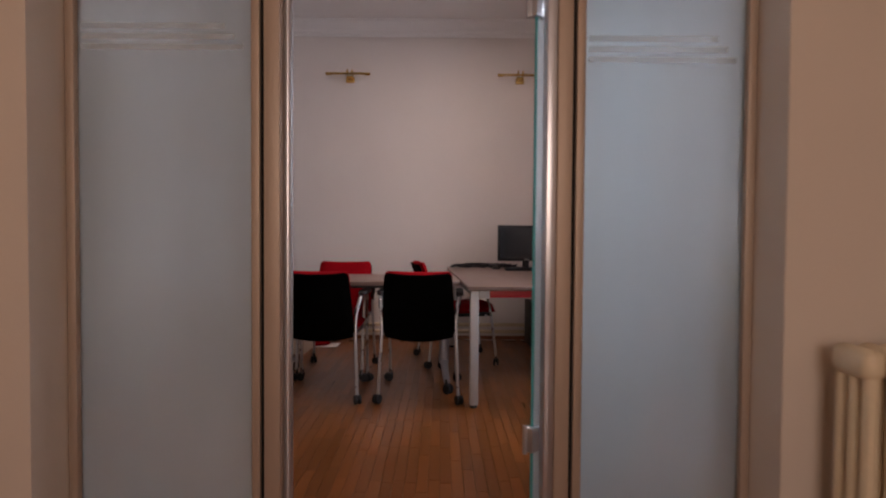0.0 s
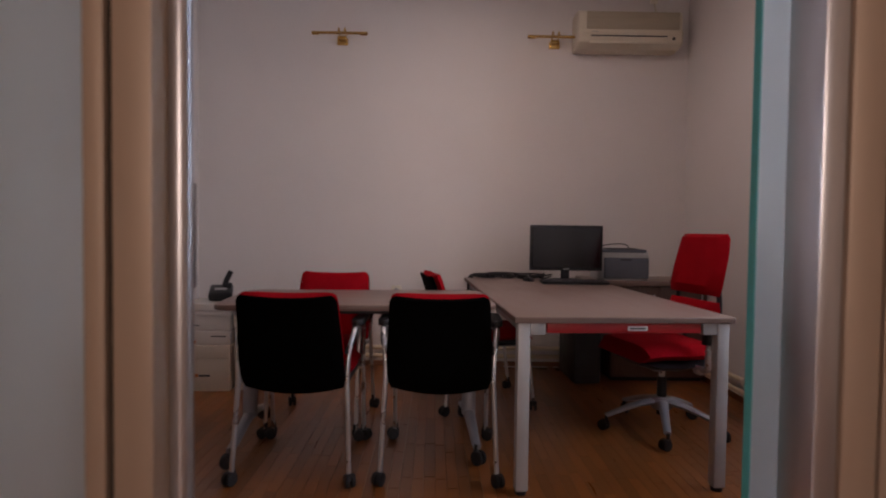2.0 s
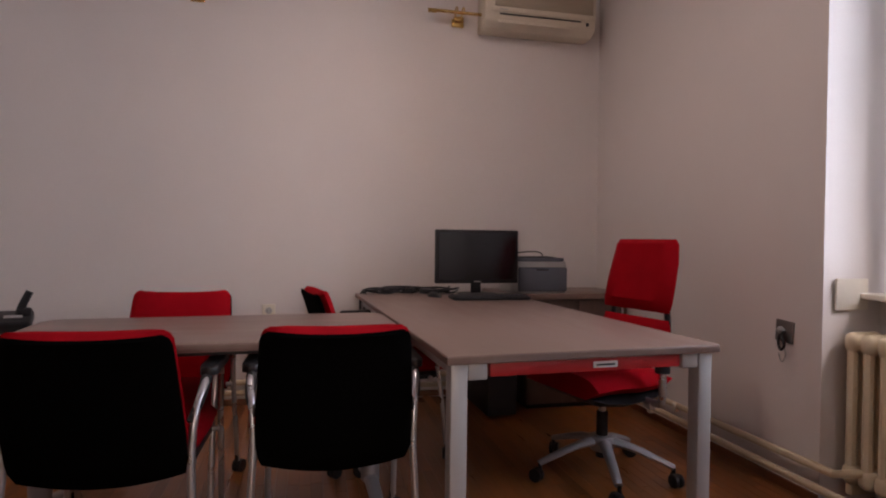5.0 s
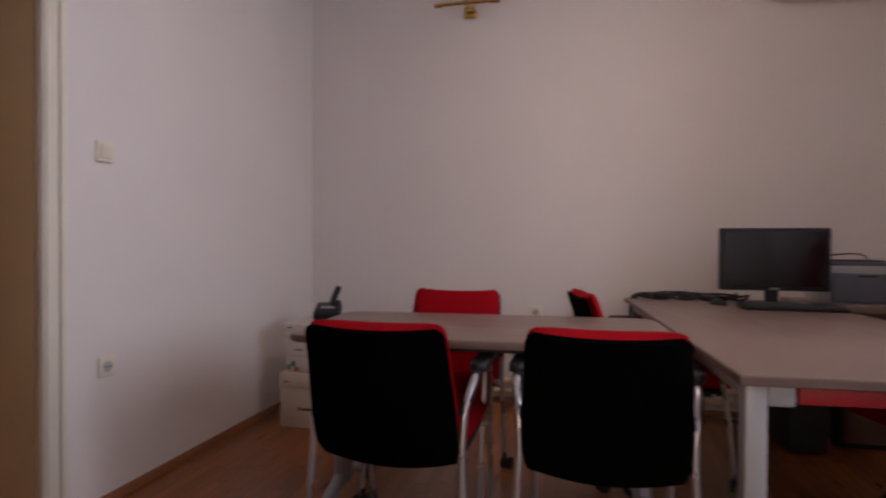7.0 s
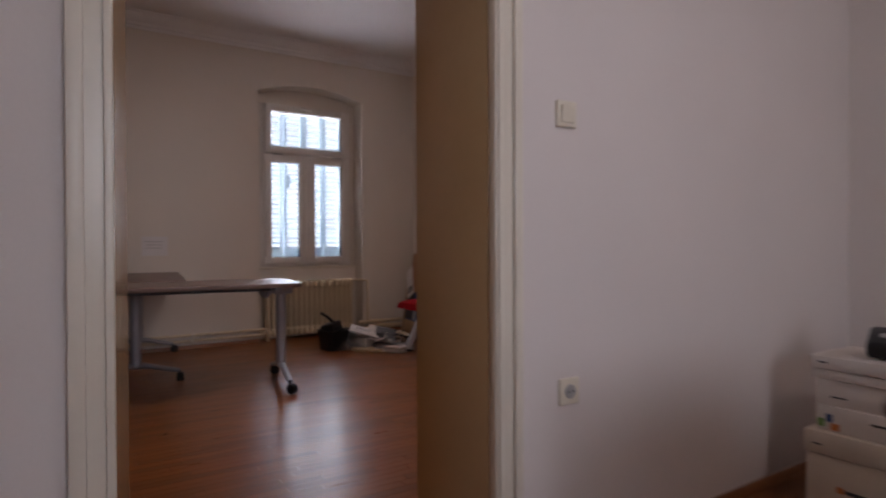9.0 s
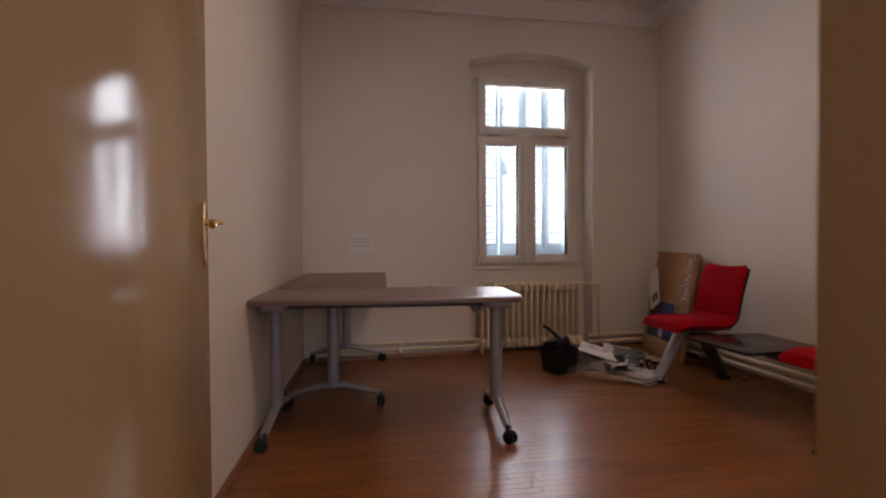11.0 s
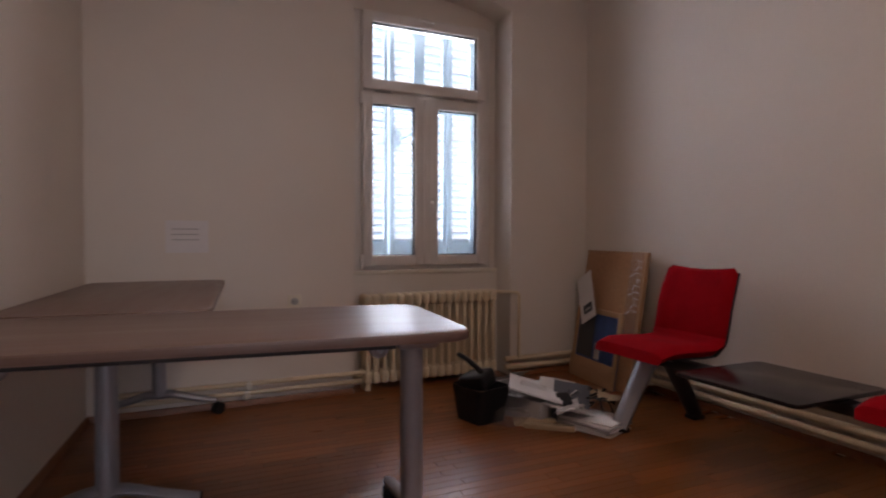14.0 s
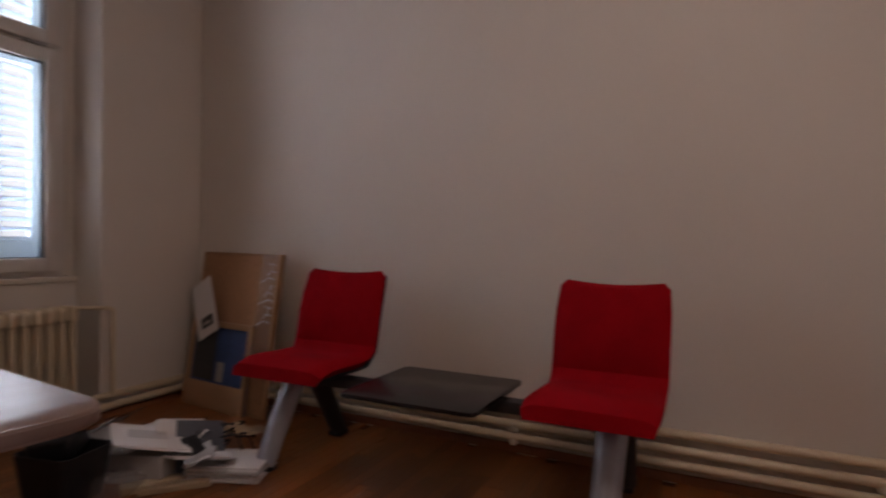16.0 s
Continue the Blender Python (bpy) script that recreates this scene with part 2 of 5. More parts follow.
def tube(bm, pts, r, sides=10, r2=None, flat=1.0):
    """Sweeps a round (or flattened) section along a line, tapering from r to r2, closed at both ends."""
    pts = [Vector(p) for p in pts]
    r2 = r if r2 is None else r2
    rings, up = [], None
    for i, p in enumerate(pts):
        d = (pts[min(i + 1, len(pts) - 1)] - pts[max(i - 1, 0)]).normalized()
        if up is None:
            up = d.orthogonal().normalized() if abs(d.z) > 0.9 else Vector((0, 0, 1))
        side = d.cross(up).normalized()
        up = side.cross(d).normalized()
        rad = r + (r2 - r) * i / max(1, len(pts) - 1)
        rings.append([bm.verts.new(p + rad * (math.cos(a) * side + flat * math.sin(a) * up)) for a in (2 * math.pi * k / sides for k in range(sides))])
    for a, b in zip(rings, rings[1:]):
        for k in range(sides):
            bm.faces.new((a[k], a[(k + 1) % sides], b[(k + 1) % sides], b[k]))
    bm.faces.new(rings[0][::-1])
    bm.faces.new(rings[-1])
    return bm


def curve(pts, n=6):
    """Catmull-Rom points through pts."""
    P = [Vector(p) for p in pts]
    P = [2 * P[0] - P[1]] + P + [2 * P[-1] - P[-2]]
    out = []
    for a, b, c, d in zip(P, P[1:], P[2:], P[3:]):
        for k in range(n):
            t = k / n
            out.append(0.5 * (2 * b + (c - a) * t + (2 * a - 5 * b + 4 * c - d) * t * t + (3 * b - a - 3 * c + d) * t ** 3))
    return out + [P[-2]]


def disc(bm, r, depth, at, axis="z", seg=16, bevel=0.0):
    turn = {"z": Matrix(), "x": Matrix.Rotation(math.pi / 2, 4, "Y"), "y": Matrix.Rotation(math.pi / 2, 4, "X")}[axis]
    q = bmesh.ops.create_cone(bm, cap_ends=True, segments=seg, radius1=r, radius2=r, depth=depth, matrix=Matrix.Translation(at) @ turn)
    if bevel:
        es = [e for e in {e for v in q["verts"] for e in v.link_edges} if len(e.link_faces) == 2 and any(len(f.verts) > 4 for f in e.link_faces)]
        bmesh.ops.bevel(bm, geom=es, offset=bevel, segments=2, affect="EDGES", profile=0.5)
    return bm


def slab(bm, outline, z0, z1, bevel=0.0, seg=2):
    """A plate with a given outline in plan."""
    lo = [bm.verts.new((x, y, z0)) for x, y in outline]
    hi = [bm.verts.new((x, y, z1)) for x, y in outline]
    f = [bm.faces.new(lo[::-1]), bm.faces.new(hi)]
    for k in range(len(lo)):
        j = (k + 1) % len(lo)
        f.append(bm.faces.new((lo[k], lo[j], hi[j], hi[k])))
    if bevel:
        bmesh.ops.bevel(bm, geom=list({e for q in f[:2] for e in q.edges}), offset=bevel, segments=seg, affect="EDGES", profile=0.5)
    return bm


def rounded(w, d, r, n=5):
    """A rounded rectangle in plan, w by d, about the origin."""
    out = []
    for cx, cy, a0 in ((w / 2 - r, d / 2 - r, 0), (-w / 2 + r, d / 2 - r, 90), (-w / 2 + r, -d / 2 + r, 180), (w / 2 - r, -d / 2 + r, 270)):
        out += [(cx + r * math.cos(radians(a0 + 90 * k / n)), cy + r * math.sin(radians(a0 + 90 * k / n))) for k in range(n + 1)]
    return out


def cushion(bm, rows, thick, nx=10, puff=0.012, dip=0.0, sag=0.0):
    """A padded shell through rows of (y, z, half width), with rounded rims. thick: from face to back."""
    P = [Vector((0, y, z)) for y, z, w in rows]
    n = len(rows)
    front, rear = [], []
    for i, (y, z, w) in enumerate(rows):
        d = P[min(i + 1, n - 1)] - P[max(i - 1, 0)]
        nor = Vector((0, -d.z, d.y)).normalized()
        fr, bk = [], []
        for k in range(nx + 1):
            u = 2 * k / nx - 1
            rim = (1 - abs(u) ** 6) * (1 - abs(2 * i / (n - 1) - 1) ** 8)
            q = i / (n - 1)
            c = Vector((u * w, y, z - (1 - u * u) * (dip * (1 - q) ** 3 + sag * q ** 3)))
            fr.append(bm.verts.new(c + nor * (thick / 2 * rim ** 0.5 + puff * rim)))
            bk.append(bm.verts.new(c - nor * thick / 2 * rim ** 0.5))
        front.append(fr)
        rear.append(bk)
    for i in range(n - 1):
        for k in range(nx):
            bm.faces.new((front[i][k], front[i][k + 1], front[i + 1][k + 1], front[i + 1][k]))
            bm.faces.new((rear[i][k + 1], rear[i][k], rear[i + 1][k], rear[i + 1][k + 1]))
    bmesh.ops.remove_doubles(bm, verts=bm.verts, dist=1e-5)
    return bm


def part(name, bm, material, parent=None, label="", smooth=True):
    bmesh.ops.recalc_face_normals(bm, faces=bm.faces)
    me = bpy.data.meshes.new(name)
    bm.to_mesh(me)
    bm.free()
    me.materials.append(material)
    if smooth:
        me.polygons.foreach_set("use_smooth", [True] * len(me.polygons))
        me.set_sharp_from_angle(angle=radians(40))
    ob = new(name, me)
    if parent is not None:
        ob.parent = parent
    if label:
        tagged(ob, label)
    return ob


def thing(name, m, label, category, group="", kind=""):
    ob = new(name)
    ob.empty_display_size = 0.1
    ob.matrix_world = m
    return tagged(ob, label, category, group, kind)


def B():
    return bmesh.new()


def rot(axis, deg):
    return Matrix.Rotation(radians(deg), 3, axis)


def text(name, body, size, m, material, parent):
    """Lettering as a thin raised mesh."""
    c = bpy.data.curves.new(name, "FONT")
    c.body, c.size, c.extrude, c.align_x, c.align_y = body, size, 0.0006, "CENTER", "CENTER"
    tmp = new(name, c)
    me = bpy.data.meshes.new_from_object(tmp.evaluated_get(bpy.context.evaluated_depsgraph_get()))
    bpy.data.objects.remove(tmp)
    me.materials.append(material)
    ob = new(name, me)
    ob.parent = parent
    ob.matrix_local = m
    return ob


def structure(name, bm, material, label, category, smooth=False):
    return tagged(part(name, bm, material, None, "", smooth), label, category, "", "structure")

# ---- structure ----
HC = 3.13          # ceiling
XL, XR, YF, YN = -1.51, 2.37, 6.09, 2.315   # office: door wall, window wall, far wall, partition wall's office face
XB, XD = -6.21, -1.93                      # meeting room: window wall, door wall
BL0, BL1 = (XB, 3.085), (XD, 2.67)          # meeting room's wall behind the tables
BR0, BR1 = (XB, 6.35), (XD, 6.25)          # wall behind the bench


def wall(name, outline, z0, z1, material, label):
    return structure(name, slab(B(), outline, z0, z1), material, label, "wall")


def rect(x0, x1, y0, y1):
    return [(x0, y0), (x1, y0), (x1, y1), (x0, y1)]


def joined(name, solids, material, label, category="wall"):
    bm = B()
    for outline, z0, z1 in solids:
        slab(bm, outline, z0, z1)
    return structure(name, bm, material, label, category)


wall("wall_office_far", rect(XL, XR + 0.02, YF, YF + 0.3), -0.05, HC, WALL_A, "plain white painted plaster wall of the office")
# window wall of the office with a deep niche
NY0, NY1, NX = 2.42, 4.16, 2.66
joined("wall_office_window", [
    (rect(XR, XR + 0.5, NY1, YF), -0.05, HC), (rect(XR, XR + 0.5, 1.9, NY0), -0.05, HC),
    (rect(NX, XR + 0.5, NY0, NY1), -0.05, 0.86), (rect(XR, XR + 0.5, NY0, NY1), 2.62, HC)], WALL_A, "white plaster wall with a deep window niche")
# partition wall between hall and office
joined("wall_hall_office", [
    (rect(XL, -0.698, 2.05, YN), -0.05, HC), (rect(1.557, XR, 2.05, YN), -0.05, HC), (rect(-0.698, 1.557, 2.05, YN), 2.52, HC)], WALL_H, "warm painted wall around a glazed partition")
# thick wall with the door between the two rooms
joined("wall_between_rooms", [
    (rect(XD, XL, 4.0, YF + 0.3), -0.05, HC), (rect(XD, XL, 2.0, 2.97), -0.05, HC), (rect(XD, XL, 2.97, 4.0), 2.16, HC)], WALL_A, "thick white plaster wall between the two rooms")
# meeting room walls
W0, W1 = 4.535, 5.69    # window niche
wall("wall_meeting_tables", [BL0, BL1, (XD, 2.4), (XB - 0.5, 2.4), (XB - 0.5, 3.13)], -0.05, HC, WALL_B, "cream painted wall beside the tables")
wall("wall_meeting_bench", [BR0, (XB - 0.5, 6.36), (XB - 0.5, 6.7), (XD, 6.7), BR1], -0.05, HC, WALL_B, "cream painted wall behind the bench")
bm = B()
slab(bm, rect(XB - 0.5, XB, 3.0, W0), -0.05, HC)
slab(bm, rect(XB - 0.5, XB, W1, 6.45), -0.05, HC)
slab(bm, rect(XB - 0.5, XB - 0.20, W0, W1), -0.05, 0.755)
# segmental arch over the niche
N = 14
arch = []
for k in range(N + 1):
    u = k / N
    arch.append((W0 + (W1 - W0) * u, 2.585 + 0.10 * (1 - (2 * u - 1) ** 2)))
lo = [[bm.verts.new((x, y, z)) for y, z in arch] for x in (XB - 0.5, XB)]
hi = [[bm.verts.new((x, y, HC)) for y, z in arch] for x in (XB - 0.5, XB)]
for k in range(N):
    bm.faces.new((lo[0][k], lo[0][k + 1], lo[1][k + 1], lo[1][k]))
    bm.faces.new((lo[1][k], lo[1][k + 1], hi[1][k + 1], hi[1][k]))
    bm.faces.new((lo[0][k + 1], lo[0][k], hi[0][k], hi[0][k + 1]))
structure("wall_meeting_window", bm, WALL_B, "cream plaster wall with an arched window niche", "wall")
# masonry filling between window frame and arch
structure("trim_window_head", span(B(), (XB - 0.40, W0 + 0.002, 2.515), (XB - 0.235, W1 - 0.002, 2.69)), WALL_B, "plastered head over the window frame", "trim")
joined("trim_window_jamb", [(rect(XB - 0.40, XB - 0.235, W0 + 0.002, 4.612), 0.7, 2.514), (rect(XB - 0.40, XB - 0.235, 5.648, W1 - 0.002), 0.7, 2.514)], WALL_B, "plastered jambs beside the window frame", "trim")
# hall
joined("wall_hall", [
    (rect(-1.9, -1.6, -2.6, 2.0), -0.05, HC), (rect(2.9, 3.2, -2.6, 2.0), -0.05, HC),
    # opening out of view, left for the added hall light
    (rect(-1.6, -0.15, -2.6, -2.3), -0.05, HC), (rect(1.35, 2.9, -2.6, -2.3), -0.05, HC),
    (rect(-0.15, 1.35, -2.6, -2.3), -0.05, 0.8), (rect(-0.15, 1.35, -2.6, -2.3), 2.6, HC), (rect(2.37, 3.2, 1.9, 2.2), -0.05, HC)], WALL_H, "plain warm painted hall walls")
structure("ceiling_office", span(B(), (XL - 0.4, 1.9, HC), (3.2, 6.5, HC + 0.15)), CEIL, "white painted ceiling", "ceiling")
structure("ceiling_meeting", span(B(), (-6.8, 2.3, HC), (XL - 0.405, 6.8, HC + 0.15)), CEIL, "white painted ceiling", "ceiling")
structure("ceiling_hall", span(B(), (-2.0, -2.7, HC + 0.004), (3.3, 1.895, HC + 0.15)), CEIL, "white painted ceiling", "ceiling")
structure("floor", span(B(), (-6.4, -2.7, -0.1), (3.2, 6.5, -0.012)), SUBFLOOR, "reddish-brown oak strip parquet floor", "floor")
structure("ground", span(B(), (-300, -300, -0.5), (300, 300, -0.4)), OUTSIDE, "pale paving outside the house", "ground")


def profile_run(name, path, section, material, label, category="trim"):
    """Sweeps a moulding's section (out from the wall, height) along a wall line; the wall is to the path's left."""
    bm = B()
    for a, b in zip(path, path[1:]):
        a, b = Vector((*a, 0)), Vector((*b, 0))
        d = (b - a).normalized()
        out = Vector((d.y, -d.x, 0))
        ra = [bm.verts.new(a + out * o + Vector((0, 0, z))) for o, z in section]
        rb = [bm.verts.new(b + out * o + Vector((0, 0, z))) for o, z in section]
        for k in range(len(section)):
            j = (k + 1) % len(section)
            bm.faces.new((ra[k], ra[j], rb[j], rb[k]))
        bm.faces.new(ra)
        bm.faces.new(rb[::-1])
    return structure(name, bm, material, label, category, True)


CORN = [(0.002, 2.985), (0.016, 2.985), (0.018, 3.01), (0.03, 3.015), (0.034, 3.04), (0.06, 3.06), (0.085, 3.095), (0.09, 3.115), (0.11, 3.118), (0.112, HC - 0.002), (0.002, HC - 0.002)]
profile_run("cornice_office", [(XL, 2.3), (XL, YF), (XR, YF), (XR, 2.3)], CORN, CEIL, "stepped white plaster cornice", "cornice")
profile_run("cornice_meeting", [BL1, BL0, BR0, BR1], CORN, CEIL, "stepped white plaster cornice", "cornice")
SKIRT = [(0.002, 0.0), (0.018, 0.0), (0.018, 0.02), (0.010, 0.034), (0.002, 0.036)]
SKIRT_WOOD = mat("reddish_oak_quadrant", (0.26, 0.10, 0.04), 0.4, vary=0.2, scale=5, fine=40)
profile_run("baseboard_office", [(XL, 4.03), (XL, YF), (XR, YF), (XR, NY1)], SKIRT, SKIRT_WOOD, "narrow reddish oak quadrant strip", "baseboard")
profile_run("baseboard_meeting", [(-1.95, 2.674), BL0, (XB, W0)], SKIRT, SKIRT_WOOD, "narrow reddish oak quadrant strip", "baseboard")
profile_run("baseboard_bench", [(XB, W1), BR0, BR1], SKIRT, SKIRT_WOOD, "narrow reddish oak quadrant strip", "baseboard")


def pipes(name, runs, radius, label):
    """Heating pipes along the walls, with clips."""
    e = thing(name, pose(0, 0, 0), label, "pipe", "", "structure")
    for run in runs:
        part("pipe", tube(B(), run, radius, 10), RADIATOR, e)
        for a, b in zip(run, run[1:]):
            a, b = Vector(a), Vector(b)
            if (b - a).length > 1.2 and abs((b - a).z) < 0.1:
                for k in range(int((b - a).length / 1.1)):
                    p = a + (b - a) * ((k + 0.5) / int((b - a).length / 1.1))
                    part("clip", box(B(), (0.035, 0.035, 0.05), p - Vector((0, 0, 0.012)), None, 0.006, 1), TRIM_WHITE, e)
    return e


pipes("heating_pipe", [
    [(XL + 0.25, YF - 0.035, 0.15), (XR - 0.045, YF - 0.035, 0.15), (XR - 0.045, 4.05, 0.17), (XR + 0.1, 4.03, 0.17)],
    [(XL + 0.25, YF - 0.04, 0.085), (XR - 0.05, YF - 0.04, 0.085), (XR - 0.05, 3.0, 0.085)]], 0.017, "cream painted heating pipes above the skirting")
pipes("heating_pipe", [[(XB + 0.035, 3.2, 0.135), (XB + 0.035, 4.60, 0.135)], [(XB + 0.035, 3.2, 0.082), (XB + 0.035, 4.58, 0.082)]], 0.014, "cream painted heating pipes above the skirting")
pipes("heating_pipe", [
    [(XB + 0.04, 5.62, 0.13), (XB + 0.04, 6.31, 0.13), (-1.98, 6.21, 0.15)],
    [(XB + 0.045, 5.62, 0.075), (XB + 0.045, 6.305, 0.075), (-1.98, 6.205, 0.09)],
    [(-5.3, 6.295, 0.20), (-1.98, 6.215, 0.215)]], 0.019, "cream painted heating pipes along the wall")


# ---- glazed partition ----
def framed_panel(x0, x1, y, z0, z1, label, low=0.0):
    e = thing("glass_panel", pose(0, 0, 0), label, "glass partition", "fixed glazed panels", "structure")
    w = 0.03
    part("frame_stile", span(B(), (x0, y - 0.03, z0), (x0 + w, y + 0.03, z1), 0.006), ALU, e)
    part("frame_stile", span(B(), (x1 - w, y - 0.03, z0), (x1, y + 0.03, z1), 0.006), ALU, e)
    part("frame_rail", span(B(), (x0 + w, y - 0.028, z0), (x1 - w, y + 0.028, z0 + 0.08), 0.006), ALU, e)
    part("frame_rail", span(B(), (x0 + w, y - 0.028, z1 - 0.05), (x1 - w, y + 0.028, z1), 0.006), ALU, e)
    p = part("pane", span(B(), (x0 + w, y - 0.005, z0 + 0.08), (x1 - w, y + 0.005, z1 - 0.05)), FROST, e)
    for k in range(3):
        z = 1.655 - low + 0.034 * k
        part("clear_stripe", span(B(), (x0 + w + 0.012, y - 0.0085, z), (x1 - w - 0.03 - 0.03 * k, y - 0.006, z + 0.018)), CLEAR_BAND, p)
    return e


PY = 2.25
framed_panel(-0.696, -0.064, PY, 0.0, 2.5, "fixed frosted glass panel in a champagne aluminium frame")
framed_panel(0.966, 1.555, PY, 0.0, 2.5, "fixed frosted glass panel in a champagne aluminium frame", 0.03)
fr = thing("door_frame", pose(0, 0, 0), "champagne aluminium door frame with a silver stop", "door frame", "", "structure")
for a, b, s in ((-0.048, 0.006, 1), (0.902, 0.952, -1)):
    part("jamb", span(B(), (a, PY - 0.045, 0), (b, PY + 0.045, 2.5), 0.006, 2), ALU, fr)
    e0 = b if s > 0 else a
    if s > 0:
        part("door_stop", tube(B(), [(e0 + s * 0.012, PY + 0.01, 0), (e0 + s * 0.012, PY + 0.01, 2.12)], 0.016, 12), ALU_GREY, fr, "rounded silver edge profile")
    g = a - 0.008 if s > 0 else b + 0.007
    part("gasket", span(B(), (g - 0.006, PY - 0.02, 0), (g + 0.006, PY + 0.02, 2.5)), GASKET, fr, "black rubber joint")
part("jamb_cover", span(B(), (0.868, PY - 0.04, 0), (0.9015, PY + 0.04, 2.5), 0.004), ALU_GREY, fr, "silver cover strip")
part("head", span(B(), (0.006, PY - 0.04, 2.12), (0.8675, PY + 0.04, 2.18), 0.01), ALU, fr)
part("transom_pane", span(B(), (0.006, PY - 0.005, 2.18), (0.8675, PY + 0.005, 2.5)), FROST, fr)
part("strike_plate", span(B(), (0.007, PY + 0.03, 1.0), (0.026, PY + 0.044, 1.15), 0.003), METAL_PLATE, fr, "dull metal strike plate")
# open leaf
leaf = thing("glass_door", pose(0.85, 2.338, 0, 0, 0, 45), "open frosted glass door leaf with teal edge and lock", "door")
part("pane", span(B(), (0.006, -0.005, 0.015), (0.88, 0.005, 2.10)), FROST, leaf)
part("edge", span(B(), (0.0, -0.0052, 0.015), (0.0055, 0.0052, 2.10), 0.001, 1), FROST_EDGE, leaf, "teal green polished glass edge")
part("edge", span(B(), (0.8805, -0.0052, 0.015), (0.8845, 0.0052, 2.10), 0.001, 1), FROST_EDGE, leaf, "teal green polished glass edge")
for z in (0.34, 1.85):
    h = part("hinge", span(B(), (-0.02, -0.018, z - 0.045), (0.06, 0.018, z + 0.045), 0.006), CHROME, leaf, "satin metal glass clamp hinge")
    part("hinge_pin", disc(B(), 0.009, 0.1, (-0.022, 0.012, z), "z", 12), CHROME, h)
lk = part("lock", span(B(), (0.80, 0.0065, 1.03), (0.885, 0.078, 1.094), 0.005), SILVER, leaf, "grey metal lock case")
part("cover_plate", span(B(), (0.79, -0.02, 1.025), (0.89, -0.0055, 1.105), 0.005), METAL_PLATE, lk)
part("top_strip", span(B(), (0.80, 0.0065, 1.095), (0.885, 0.084, 1.103), 0.002), BLACK_PL, lk)
part("side_strip", span(B(), (0.80, 0.0785, 1.066), (0.885, 0.084, 1.0945), 0.002), BLACK_PL, lk)
part("key", tube(B(), [(0.85, 0.078, 1.046), (0.85, 0.095, 1.046)], 0.004, 8), CHROME, lk)
part("key_bow", disc(B(), 0.014, 0.004, (0.85, 0.104, 1.046), "x", 14, 0.001), CHROME, lk)


# ---- door between the rooms ----
dr = thing("door_frame", pose(0, 0, 0), "cream gloss painted wooden door lining with ivory casings", "door frame", "", "structure")
part("lining", span(B(), (XD - 0.01, 3.945, 0), (XL - 0.02, 4.0, 2.16), 0.004), GLOSS_CREAM, dr)
part("lining", slab(B(), [(XD - 0.035, 2.972), (XL - 0.0185, 2.972), (XL - 0.0185, 3.018), (XD + 0.09, 3.064), (XD - 0.035, 3.066)], 0, 2.16, 0.004), GLOSS_CREAM, dr, "glossy cream lining reflecting the room")
part("lining", span(B(), (XD - 0.01, 3.067, 2.10), (XL - 0.02, 3.945, 2.16), 0.004), GLOSS_CREAM, dr)
for y0, y1, s in ((3.945, 4.035, 1), (2.940, 3.020, -1)):
    bm = B()
    span(bm, (XL - 0.018, y0, 0), (XL + 0.018, y1, 2.20), 0.006)
    e0 = y1 if s > 0 else y0
    span(bm, (XL + 0.0185, min(e0, e0 - s * 0.03), 0), (XL + 0.032, max(e0, e0 - s * 0.03), 2.20), 0.006)
    span(bm, (XL + 0.0185, (y0 + y1) / 2 - s * 0.03 - 0.008, 0), (XL + 0.026, (y0 + y1) / 2 - s * 0.03 + 0.008, 2.15), 0.004)
    part("casing", bm, TRIM_WHITE, dr, "ivory painted moulded casing")
part("casing", span(B(), (XL - 0.018, 3.0205, 2.10), (XL + 0.018, 3.944, 2.20), 0.006), TRIM_WHITE, dr, "ivory painted moulded casing")
part("threshold", span(B(), (XD, 3.067, -0.004), (XL, 3.944, 0.012), 0.004), PARQUET, dr, "worn oak threshold")
dl = thing("door", pose(XD - 0.04, 2.972, 0.008, 0, 0, 179.6), "open cream gloss painted wooden door with brass lever", "door")
part("leaf", span(B(), (0, 0.0, 0), (0.86, 0.04, 2.08), 0.004), GLOSS_CREAM, dl)
part("edge_strip", span(B(), (0.8605, 0.006, 0.3), (0.864, 0.034, 1.9), 0.001, 1), BRASS, dl, "narrow brass lock plate")
hd = part("lever", tube(B(), curve([(0.80, -0.002, 1.08), (0.80, -0.034, 1.08), (0.785, -0.042, 1.08), (0.73, -0.043, 1.078), (0.70, -0.040, 1.07)], 5), 0.008, 10), BRASS, dl, "curved brass door lever")
part("rose_plate", span(B(), (0.785, -0.005, 0.97), (0.815, -0.0005, 1.13), 0.002), BRASS, hd)
for z in (0.25, 1.8):
    part("hinge", disc(B(), 0.009, 0.1, (-0.004, 0.0, z), "z", 12), BRASS, dl)


# ---- window of the meeting room ----
def bar_frame(bm, x, y0, y1, z0, z1, w, d, bevel=0.008):
    span(bm, (x - d / 2, y0, z0), (x + d / 2, y0 + w, z1), bevel)
    span(bm, (x - d / 2, y1 - w, z0), (x + d / 2, y1, z1), bevel)
    span(bm, (x - d / 2 + 0.001, y0 + w - 0.004, z0), (x + d / 2 - 0.001, y1 - w + 0.004, z0 + w), bevel)
    span(bm, (x - d / 2 + 0.001, y0 + w - 0.004, z1 - w), (x + d / 2 - 0.001, y1 - w + 0.004, z1), bevel)
    return bm


